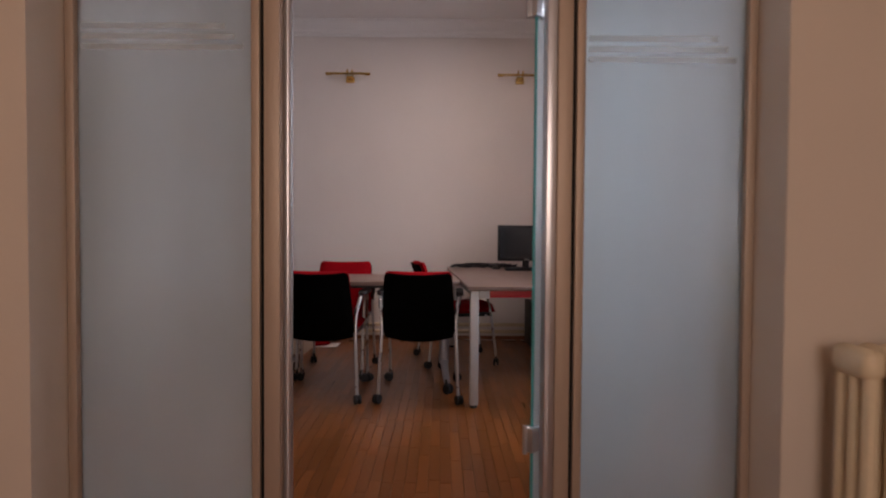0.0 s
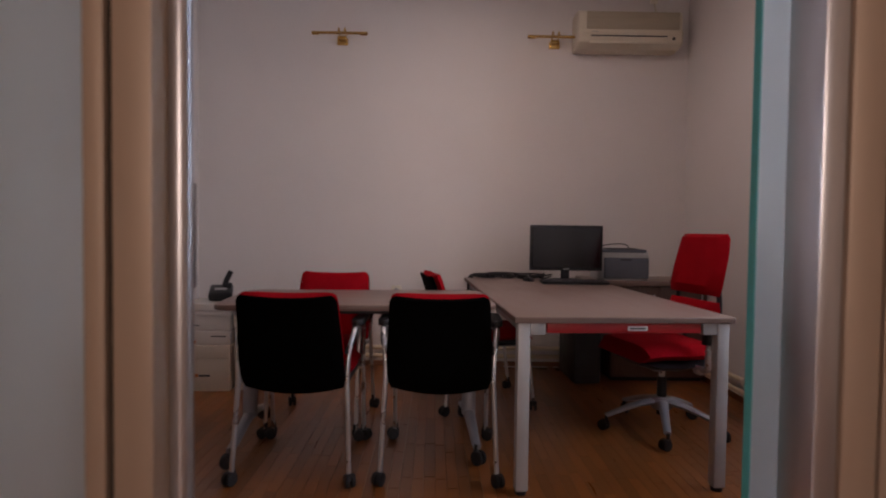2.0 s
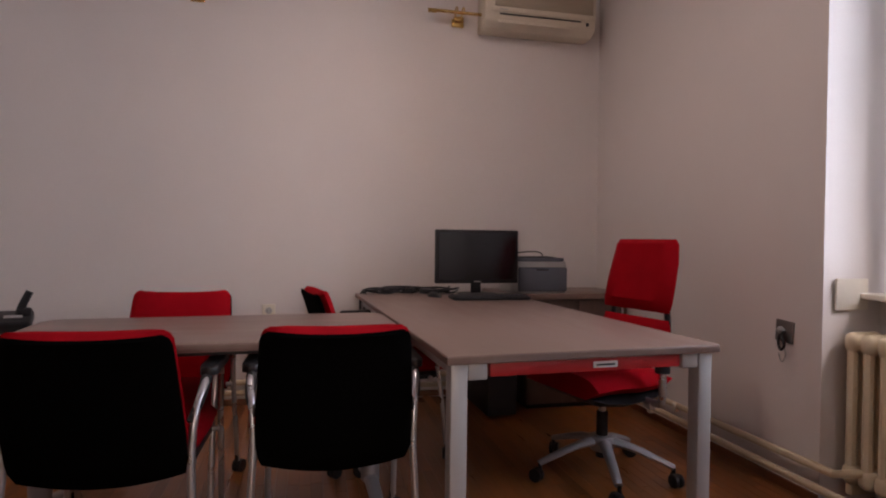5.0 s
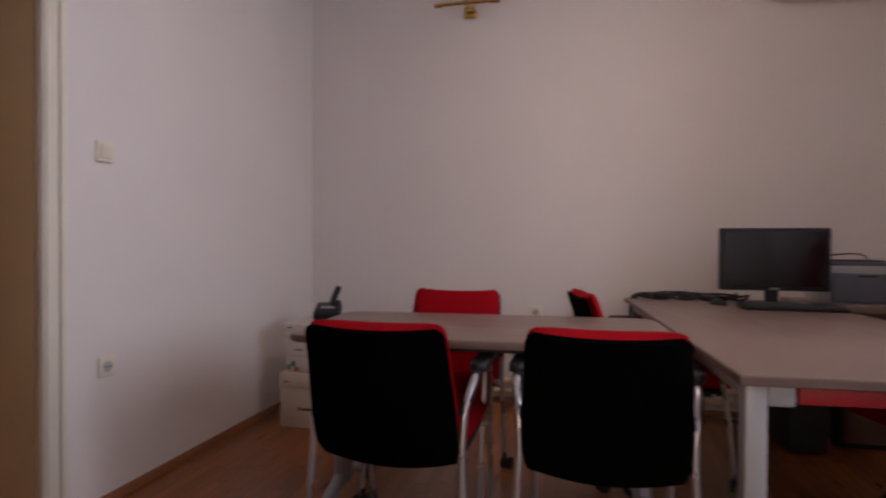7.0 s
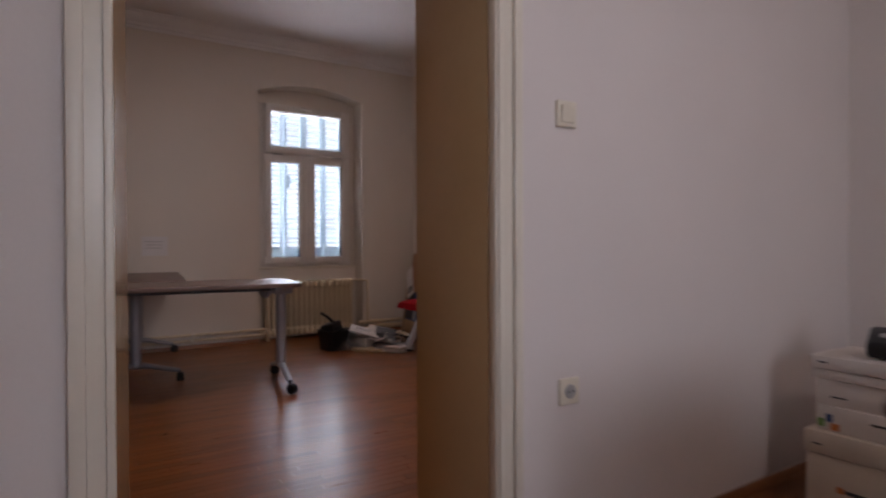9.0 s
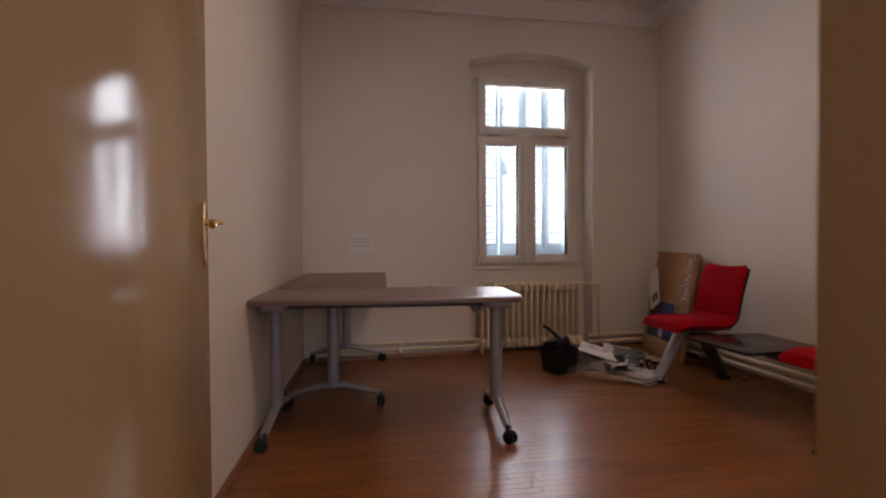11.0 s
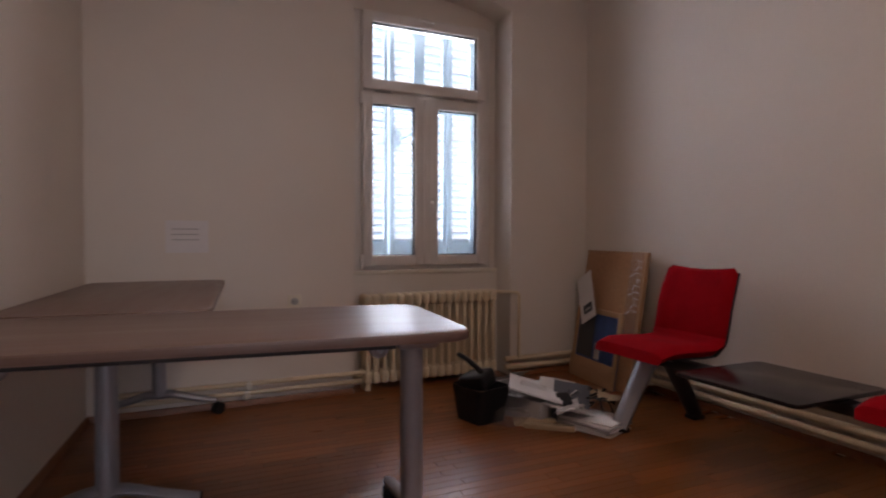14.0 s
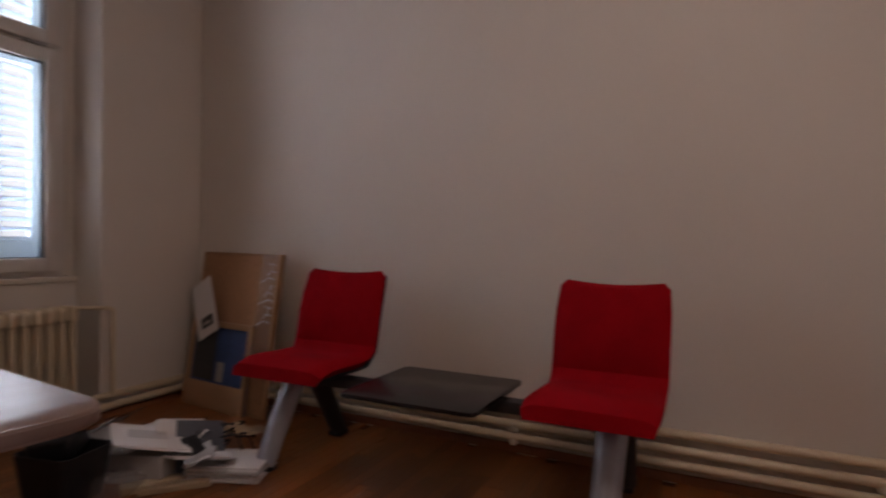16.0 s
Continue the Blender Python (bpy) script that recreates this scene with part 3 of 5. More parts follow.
def lever(parent, x, y, z, horizontal):
    bm = B()
    box(bm, (0.014, 0.03, 0.065) if not horizontal else (0.014, 0.065, 0.03), (x, y, z), None, 0.006)
    d = (0, 0, -1) if not horizontal else (0, -1, 0)
    tube(bm, curve([(x + 0.005, y, z), (x + 0.045, y, z), (x + 0.05, y + d[1] * 0.03, z + d[2] * 0.03), (x + 0.05, y + d[1] * 0.11, z + d[2] * 0.11)], 4), 0.009, 10)
    part("handle", bm, PVC, parent, "white window handle")


WX = XB - 0.25
win = thing("window_1", pose(0, 0, 0), "white plastic window with fanlight over two casements", "window", "", "structure")
part("window_frame", bar_frame(B(), WX - 0.03, 4.60, 5.66, 0.76, 2.515, 0.08, 0.07), PVC, win)
part("window_frame", span(B(), (WX - 0.06, 4.655, 1.955), (WX + 0.004, 5.605, 2.01), 0.006), PVC, win, "white transom bar")
sash_list = ((4.66, 5.60, 1.985, 2.51), (4.66, 5.112, 0.792, 1.962), (5.142, 5.60, 0.792, 1.962))
for k, (y0, y1, z0, z1) in enumerate(sash_list):
    wd = 0.072
    s = part("casement", bar_frame(B(), WX + 0.022, y0, y1, z0, z1, wd, 0.055, 0.01), PVC, win)
    part("gasket", bar_frame(B(), WX + 0.012, y0 + wd - 0.002, y1 - wd + 0.002, z0 + wd - 0.002, z1 - wd + 0.002, 0.007, 0.03, 0.001), GASKET, s)
    g = part("pane", span(B(), (WX + 0.004, y0 + wd, z0 + wd), (WX + 0.012, y1 - wd, z1 - wd)), GLASS, s)
    g.visible_shadow = False
part("mullion", span(B(), (WX + 0.03, 5.10, 0.80), (WX + 0.058, 5.152, 1.95), 0.008), PVC, win)
lever(win, WX + 0.055, 5.16, 1.23, False)
lever(win, WX + 0.05, 5.16, 2.475, True)
for z in (1.93, 0.82):
    part("hinge", disc(B(), 0.012, 0.10, (WX + 0.045, 4.652, z), "z", 12, 0.003), PVC, win)
for y in (4.80, 5.47):
    part("hinge", disc(B(), 0.008, 0.11, (WX + 0.048, y, 1.974), "y", 12, 0.002), PALE_PL, win)
part("window_sill", span(B(), (WX - 0.02, W0 + 0.002, 0.735), (XB - 0.185, W1 - 0.002, 0.762), 0.006), TRIM_WHITE, win, "narrow ivory sill")

# louvred shutters outside: leaves with one or two columns of slats
SLAT_W = 0.147
slat_mesh = None
for y0, y1, cols in ((4.605, 4.916, (4.735,)), (4.926, 5.384, (4.967, 5.201)), (5.388, 5.690, (5.429,))):
    sh = thing("window_shutter", pose(WX - 0.19, 0, 0), "closed white louvred outside shutter leaf with narrow slots, tinted blue for daylight", "shutter", "shutter leaves")
    edges = [y0] + [e for c in cols for e in (c, c + SLAT_W)] + [y1]
    for a, b in zip(edges[::2], edges[1::2]):
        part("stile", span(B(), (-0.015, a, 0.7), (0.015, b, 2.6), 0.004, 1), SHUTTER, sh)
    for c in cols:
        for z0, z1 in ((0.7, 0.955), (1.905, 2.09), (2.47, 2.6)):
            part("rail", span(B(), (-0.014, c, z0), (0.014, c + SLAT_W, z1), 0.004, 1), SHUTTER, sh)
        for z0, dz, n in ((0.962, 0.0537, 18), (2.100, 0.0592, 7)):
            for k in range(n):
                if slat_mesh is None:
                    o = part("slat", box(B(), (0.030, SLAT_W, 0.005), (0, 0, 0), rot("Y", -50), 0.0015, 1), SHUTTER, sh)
                    slat_mesh = o.data
                else:
                    o = new("slat", slat_mesh)
                    o.parent = sh
                o.location = (0, c + SLAT_W / 2, z0 + dz * k)
la = thing("shutter_latch", pose(WX - 0.172, 4.985, 1.70), "grey metal latch fixed to the shutter", "latch")
# latch takes the shutters' daylight-tinted material too
part("plate", box(B(), (0.012, 0.05, 0.13), (0.0, 0, 0), None, 0.003), SHUTTER, la)
part("arm", tube(B(), [(0.012, 0.0, -0.02), (0.014, 0.07, 0.02), (0.014, 0.13, 0.05)], 0.011, 8), SHUTTER, la)
sk = structure("backdrop", span(B(), (-9.55, 0.5, -0.4), (-9.5, 10, 5.5)), SKYLIGHT, "bright overcast daylight outside", "backdrop")

# office window in the niche
w2 = thing("window_2", pose(0, 0, 0), "white plastic two-casement window in a niche", "window", "", "structure")
part("window_frame", bar_frame(B(), NX + 0.05, NY0 + 0.02, NY1 - 0.02, 0.87, 2.61, 0.06, 0.07), PVC, w2)
part("mullion", span(B(), (NX + 0.015, 3.22, 0.93), (NX + 0.085, 3.30, 2.55), 0.006), PVC, w2)
for y0, y1 in ((NY0 + 0.08, 3.22), (3.30, NY1 - 0.08)):
    s = part("casement", bar_frame(B(), NX + 0.04, y0, y1, 0.93, 2.55, 0.07, 0.055), PVC, w2)
    g = part("pane", span(B(), (NX + 0.04, y0 + 0.07, 1.0), (NX + 0.046, y1 - 0.07, 2.48)), GLASS, s)
    g.visible_shadow = False
part("window_sill", span(B(), (NX - 0.12, NY0 + 0.002, 0.845), (NX + 0.01, NY1 - 0.002, 0.868), 0.006), TRIM_WHITE, w2)


# ---- assumed ceiling lamps, never in view ----
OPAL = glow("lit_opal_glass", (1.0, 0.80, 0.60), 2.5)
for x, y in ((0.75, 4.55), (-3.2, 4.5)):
    cl = thing("ceiling_lamp", pose(x, y, HC), "assumed round ceiling lamp with lit opal shade, out of view", "ceiling lamp", "ceiling lamps")
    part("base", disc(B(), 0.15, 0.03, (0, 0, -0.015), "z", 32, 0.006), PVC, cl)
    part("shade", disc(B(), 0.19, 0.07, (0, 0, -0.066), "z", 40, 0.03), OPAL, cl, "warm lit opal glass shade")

# ---- radiators ----
def radiator(name, m, columns, height, pitch, depth, label):
    """A cast radiator; local x runs along it, y towards the room."""
    e = thing(name, m, label, "radiator")
    c = None
    for k in range(columns):
        if c is None:
            bm = B()
            for yy in (-depth / 3, 0, depth / 3):
                tube(bm, [(0, yy, 0.07), (0, yy, 0.12), (0, yy, height - 0.09), (0, yy, height - 0.04)], pitch * 0.29, 8)
            box(bm, (pitch * 0.92, depth, 0.085), (0, 0, height - 0.045), None, 0.03, 3)
            box(bm, (pitch * 0.92, depth, 0.085), (0, 0, 0.085), None, 0.03, 3)
            o = part("column", bm, RADIATOR, e)
            c = o.data
        else:
            o = new("column", c)
            o.parent = e
        o.location = ((k + 0.5) * pitch, 0, 0)
    for x in (pitch * 0.5, (columns - 0.5) * pitch):
        part("foot", box(B(), (0.03, depth * 0.8, 0.05), (x, 0, 0.025), None, 0.006), RADIATOR, e)
    return e


rb = radiator("radiator", pose(XB - 0.06, 4.605, 0, 0, 0, 90), 17, 0.622, 0.0573, 0.15, "cream cast-iron column radiator under the window")
part("valve_pipe", tube(B(), curve([(0.975, 0.0, 0.59), (1.0, 0.0, 0.60), (1.09, -0.1, 0.60), (1.12, -0.11, 0.585), (1.125, -0.11, 0.52), (1.125, -0.11, 0.12)], 4), 0.011, 10), RADIATOR, rb)
part("valve", disc(B(), 0.018, 0.05, (0.96, 0.0, 0.60), "x", 12, 0.004), RADIATOR, rb)
part("return_valve", box(B(), (0.06, 0.04, 0.045), (-0.03, -0.03, 0.09), None, 0.01), RADIATOR, rb)
radiator("radiator", pose(XR + 0.14, NY1 - 0.03, 0.06, 0, 0, -90), 16, 0.66, 0.07, 0.16, "cream cast-iron column radiator in the niche")
radiator("radiator", pose(1.628, 1.885, 0.02, 0, 0, 0), 12, 0.745, 0.065, 0.15, "cream cast-iron column radiator in the hall")
wp = thing("wall_panel", pose(XR + 0.05, 4.154, 0.80), "small ivory board on the niche wall", "panel")
part("board", span(B(), (0.0, -0.012, -0.0), (0.16, 0.0, 0.13), 0.004), TRIM_WHITE, wp)


# ---- furniture ----
def caster(parent, x, y, z=0.0, r=0.027, turn=0.0, name="caster"):
    bm = B()
    R = Matrix.Rotation(radians(turn), 4, "Z")
    for s in (-1, 1):
        disc(bm, r, 0.016, (s * 0.013, -0.012, r), "x", 14, 0.004)
    box(bm, (0.016, 0.05, 0.03), (0, -0.004, r + 0.014), None, 0.006)
    disc(bm, 0.009, 0.04, (0, 0.006, 2 * r + 0.006), "z", 10)
    bmesh.ops.transform(bm, matrix=Matrix.Translation((x, y, z)) @ R, verts=bm.verts)
    return part(name, bm, BLACK_PL, parent, "black twin-wheel caster")


def visitor_chair(m):
    """Front is local +y."""
    e = thing("visitor_chair", m, "red fabric armchair with black back on chrome castered legs", "chair", "chairs round the meeting table")
    rows = [(-0.195, 0.412, 0.210), (-0.222, 0.455, 0.222), (-0.25, 0.54, 0.222), (-0.272, 0.62, 0.218), (-0.295, 0.70, 0.212), (-0.318, 0.77, 0.208), (-0.330, 0.802, 0.205), (-0.336, 0.818, 0.197), (-0.339, 0.827, 0.180)]
    rows = rows[::-1]
    part("backrest", cushion(B(), rows, 0.045, 14, 0.012, 0.012, 0.02), RED, e)
    # black shell, a little proud of the back and lower than the red rim
    rr = [(y - 0.024, z - 0.010, w + 0.002) for y, z, w in rows]
    part("back_shell", cushion(B(), rr, 0.022, 14, 0.0, 0.012, 0.03), BLACK_FAB, e, "black mesh back cover")
    srows = [(-0.20, 0.445, 0.21), (-0.1, 0.44, 0.225), (0.05, 0.445, 0.232), (0.17, 0.452, 0.23), (0.24, 0.445, 0.222), (0.265, 0.425, 0.21)]
    part("seat", cushion(B(), srows, 0.06, 12, 0.014), RED, e)
    part("seat_pan", slab(B(), [(x, y + 0.03) for x, y in rounded(0.43, 0.44, 0.06)], 0.395, 0.415, 0.006), BLACK_PL, e)
    for s in (-1, 1):
        part("rear_leg", tube(B(), curve([(s * 0.248, -0.285, 0.055), (s * 0.238, -0.262, 0.30), (s * 0.232, -0.245, 0.46), (s * 0.238, -0.225, 0.57), (s * 0.25, -0.17, 0.635), (s * 0.252, -0.10, 0.655)], 5), 0.011, 10), CHROME, e)
        part("front_leg", tube(B(), curve([(s * 0.235, 0.265, 0.055), (s * 0.235, 0.235, 0.30), (s * 0.238, 0.20, 0.50), (s * 0.246, 0.15, 0.625), (s * 0.252, 0.06, 0.655)], 5), 0.011, 10), CHROME, e)
        bm = B()
        slab(bm, [(x + s * 0.255, y) for x, y in rounded(0.05, 0.28, 0.022)], 0.655, 0.682, 0.009)
        part("armrest", bm, BLACK_PL, e, "black moulded arm pad")
        part("arm_bracket", tube(B(), curve([(s * 0.25, -0.13, 0.65), (s * 0.245, -0.20, 0.60), (s * 0.225, -0.235, 0.55)], 4), 0.017, 8, 0.012), BLACK_PL, e)
        caster(e, s * 0.248, -0.285, 0, 0.029, 25 * s)
        caster(e, s * 0.235, 0.265, 0, 0.029, 70 * s)
    part("back_crossbar", tube(B(), [(-0.235, -0.20, 0.425), (0.235, -0.20, 0.425)], 0.010, 10), CHROME, e)
    part("seat_crossbar", tube(B(), [(-0.236, 0.18, 0.40), (0.236, 0.18, 0.40)], 0.010, 10), CHROME, e)
    return e


vc = visitor_chair(pose(0.400, 4.175, 0, 0, 0, -1.5))
copy_thing(vc, pose(-0.228, 4.168, 0, 0, 0, -1))
tagged(copy_thing(vc, pose(-0.253, 4.685, 0, 0, 0, 178)), "red fabric armchair facing across the meeting table")
tagged(copy_thing(vc, pose(0.67, 5.12, 0, 0, 0, -78)), "red fabric armchair turned sideways beside the desk")


def flip_table(m, L, D, top_mat, label, zt=0.74, radius=0.07, foot=0.005):
    """A folding table; local x along its length."""
    e = thing("folding_table", m, label, "table", "folding tables")
    part("tabletop", slab(B(), rounded(L, D, radius), zt - 0.026, zt, 0.004), top_mat, e)
    part("edge_band", slab(B(), rounded(L + 0.003, D + 0.003, radius), zt - 0.022, zt - 0.005, 0.001, 1), EDGE, e, "brown edge strip")
    part("rail", span(B(), (-L / 2 + 0.14, -0.02, zt - 0.06), (L / 2 - 0.14, 0.02, zt - 0.027), 0.006), DARK_PL, e)
    part("rail", span(B(), (-L / 2 + 0.2, -D / 2 + 0.07, zt - 0.05), (L / 2 - 0.2, -D / 2 + 0.09, zt - 0.027), 0.004), DARK_PL, e)
    for s in (-1, 1):
        x = s * (L / 2 - 0.09)
        leg = part("leg", tube(B(), [(x, 0, 0.13), (x, 0, zt - 0.08)], 0.036, 16), SILVER, e)
        part("bracket", box(B(), (0.13, 0.20, 0.06), (x, 0, zt - 0.058), None, 0.014), SILVER, e)
        part("hinge_arm", tube(B(), curve([(x - s * 0.05, -0.05, zt - 0.055), (x - s * 0.09, -0.05, zt - 0.075), (x - s * 0.115, -0.05, zt - 0.10), (x - s * 0.15, -0.05, zt - 0.06)], 4), 0.018, 8), SILVER, e)
        f = D / 2 + foot
        bm = B()
        for d in (-1, 1):
            tube(bm, curve([(x, 0, 0.135), (x, d * 0.06, 0.135), (x, d * f * 0.6, 0.105), (x, d * f, 0.08)], 4), 0.032, 10, 0.020, 0.75)
        part("foot", bm, SILVER, e)
        for d in (-1, 1):
            caster(e, x, d * f, 0, 0.034, 60 * s + 20 * d)
    return e


flip_table(pose(-0.005, 4.43, 0, 0, 0, 3.2), 1.30, 0.68, DESKTOP_X, "grey-brown laminate folding table on silver castered legs")
flip_table(pose(-4.435, 3.605, 0, 0, 0, 83.5), 1.39, 0.66, DESKTOP_X, "grey-brown folding table standing across the meeting room")
flip_table(pose(-5.50, 3.375, 0, 0, 0, 174.4), 1.44, 0.66, DESKTOP_X, "grey-brown folding table pushed along the wall", 0.745, 0.07, -0.045)


def desk(m, L, D):
    """Local x along the front edge (width D), y along its length L."""
    e = thing("office_desk", m, "grey-brown laminate desk with pale legs and red rail", "desk")
    part("desktop", span(B(), (0, 0, 0.715), (D, L, 0.741), 0.003), DESKTOP, e)
    part("edge_band", span(B(), (-0.0015, -0.0015, 0.717), (D + 0.0015, L + 0.0015, 0.737), 0.001, 1), EDGE, e, "brown edge strip")
    for x in (0.014, D - 0.066):
        for y in (0.015, L - 0.09):
            lg = part("leg", span(B(), (x, y, 0.018), (x + 0.052, y + 0.052, 0.7145), 0.006), WHITE_LEG, e)
            part("glide", disc(B(), 0.024, 0.018, (x + 0.026, y + 0.026, 0.009), "z", 14, 0.003), BLACK_PL, lg)
    part("front_rail", span(B(), (0.135, 0.02, 0.672), (D - 0.135, 0.045, 0.714), 0.003), RED_PAINT, e, "red lacquered front rail")
    for x in (0.067, D - 0.1275):
        part("corner_bracket", span(B(), (x, 0.018, 0.665), (x + 0.060, 0.05, 0.714), 0.004), WHITE_LEG, e)
    part("side_rail", span(B(), (0.03, 0.08, 0.672), (0.05, L - 0.1, 0.714), 0.003), WHITE_LEG, e)
    part("side_rail", span(B(), (D - 0.05, 0.08, 0.672), (D - 0.03, L - 0.1, 0.714), 0.003), WHITE_LEG, e)
    pl = part("name_plate", span(B(), (0.47, 0.016, 0.682), (0.555, 0.0195, 0.702), 0.002, 1), PAPER, e, "small pale maker's plate")
    part("print_bar", span(B(), (0.48, 0.0145, 0.689), (0.545, 0.0158, 0.695)), INK, pl)
    return e


desk(pose(0.695, 3.775, 0, 0, 0, 3.0), 1.97, 0.92)

# low cabinet behind the desk
cb = thing("cabinet", pose(1.655, 5.62, 0), "dark walnut low cabinet with a grey-brown top", "cabinet")
part("body", span(B(), (0, 0.02, 0.03), (0.70, 0.44, 0.70), 0.003), CABINET, cb)
part("plinth", span(B(), (0.02, 0.04, 0.0), (0.68, 0.42, 0.03)), BLACK_PL, cb)
part("top", span(B(), (-0.16, -0.02, 0.702), (0.705, 0.45, 0.738), 0.003), DESKTOP_X, cb)
for x0 in (0.004, 0.354):
    d = part("door", span(B(), (x0, 0.001, 0.04), (x0 + 0.342, 0.019, 0.695), 0.003), CABINET, cb)
    part("handle", tube(B(), [(x0 + 0.30, -0.014, 0.54), (x0 + 0.30, -0.014, 0.64)], 0.006, 8), CHROME, d)
# computer tower in the shade under the desk
pc = thing("computer_case", pose(1.36, 5.50, 0, 0, 0, 2), "black desktop computer case on the floor", "computer")
part("case", span(B(), (0, 0, 0.015), (0.19, 0.42, 0.43), 0.008), BLACK_PL, pc)
part("front_panel", span(B(), (0.005, -0.014, 0.02), (0.185, -0.001, 0.425), 0.006), DARK_PL, pc)
for y in (0.05, 0.36):
    part("foot", span(B(), (0.02, y, 0.0), (0.17, y + 0.03, 0.0145)), GASKET, pc)

# monitor, keyboard, printer
mo = thing("monitor", pose(1.30, 5.545, 0.742, 0, 0, 1), "black flat computer monitor on a round-edged stand", "monitor")
part("bezel", span(B(), (-0.257, -0.012, 0.070), (0.257, 0.030, 0.390), 0.006, 3), BLACK_PL, mo)
part("screen", span(B(), (-0.240, -0.0145, 0.093), (0.240, -0.0125, 0.374), 0.001, 1), SCREEN, mo)
part("logo_bar", span(B(), (-0.022, -0.0135, 0.077), (0.022, -0.0122, 0.085)), PALE_PL, mo, "small pale maker's mark")
part("rear_housing", span(B(), (-0.17, 0.031, 0.10), (0.17, 0.065, 0.33), 0.02, 3), BLACK_PL, mo)
part("neck", span(B(), (-0.03, 0.012, 0.008), (0.03, 0.040, 0.085), 0.008), BLACK_PL, mo)
part("stand_base", slab(B(), rounded(0.23, 0.16, 0.07), 0.0, 0.012, 0.005), BLACK_PL, mo)
kb = thing("keyboard", pose(1.30, 5.30, 0.742, 0, 0, -2), "black computer keyboard on the desk", "keyboard")
part("body", span(B(), (-0.22, -0.075, 0.0), (0.22, 0.075, 0.018), 0.006), BLACK_PL, kb)
keys = None
for r in range(5):
    for k in range(15):
        if keys is None:
            keys = part("key", span(B(), (-0.0115, -0.0115, 0), (0.0115, 0.0115, 0.007), 0.002, 1), DARK_PL, kb)
            o = keys
        else:
            o = new("key", keys.data)
            o.parent = kb
        o.location = (-0.198 + 0.0283 * k, -0.054 + 0.0262 * r, 0.018)
pr = thing("printer", pose(1.755, 5.80, 0.739, 0, 0, -4), "grey and blue-grey laser printer with open paper slot", "printer")
part("body", slab(B(), rounded(0.37, 0.34, 0.05), 0.0, 0.20, 0.02, 3), PALE_PL, pr)
part("front_door", span(B(), (-0.145, -0.182, 0.012), (0.175, -0.160, 0.165), 0.014, 3), GREY_PL, pr, "blue-grey hinged front door")
part("top_cover", slab(B(), rounded(0.35, 0.32, 0.05), 0.201, 0.222, 0.01), GREY_PL, pr)
part("paper_slot", span(B(), (-0.11, -0.12, 0.2225), (0.11, 0.05, 0.230), 0.003), BLACK_PL, pr)
part("latch", span(B(), (-0.03, -0.187, 0.145), (0.05, -0.1825, 0.156), 0.002), DARK_PL, pr)
part("paper_support", tube(B(), curve([(-0.13, 0.10, 0.222), (-0.10, 0.02, 0.25), (0.0, -0.02, 0.262), (0.06, 0.0, 0.25), (0.09, 0.06, 0.225)], 5), 0.004, 8), BLACK_PL, pr)

# tangle of cables and adapters along the desk's far edge
for k, (x, y) in enumerate(((0.80, 5.75), (0.93, 5.72), (1.02, 5.62))):
    ad = thing("power_adapter", pose(x, y, 0.742, 0, 0, 20 + 50 * k), "black power adapter on the desk", "adapter", "adapters among the cables")
    part("case", box(B(), (0.12, 0.055, 0.032), (0, 0, 0.016), None, 0.008), BLACK_PL, ad)
    part("cable", tube(B(), curve([(0.06, 0, 0.015), (0.11, 0.03, 0.02), (0.16, -0.03 + 0.02 * k, 0.006), (0.22, 0.02, 0.006)], 5), 0.004, 8), BLACK_PL, ad)
rnd = random.Random(4)
for k in range(6):
    cbx = thing("cable", pose(0.64, 5.72, 0.742), "black cable lying in loops on the desk", "cable", "cables on the desk")
    pts = [(-0.03 + 0.015 * k, -0.10, -0.16), (-0.025 + 0.01 * k, -0.06, -0.02), (0.0, 0.02 - 0.01 * k, 0.016)]
    x = 0.06
    while x < 0.62:
        pts.append((x, rnd.uniform(-0.10, 0.10), rnd.uniform(0.006, 0.035)))
        x += rnd.uniform(0.07, 0.14)
    if k % 2:
        pts = pts[2:]
    part("wire", tube(B(), curve(pts, 5), 0.006, 7), BLACK_PL, cbx)
ms = thing("computer_mouse", pose(1.02, 5.45, 0.742, 0, 0, 30), "black computer mouse on the desk", "mouse")
bm = B()
bmesh.ops.create_uvsphere(bm, u_segments=16, v_segments=10, radius=1.0, matrix=Matrix.Diagonal((0.03, 0.052, 0.032, 1)))
bmesh.ops.bisect_plane(bm, geom=list(bm.verts) + list(bm.edges) + list(bm.faces), plane_co=(0, 0, 0), plane_no=(0, 0, -1), clear_outer=True)
bmesh.ops.holes_fill(bm, edges=[q for q in bm.edges if q.is_boundary])
part("shell", bm, BLACK_PL, ms)


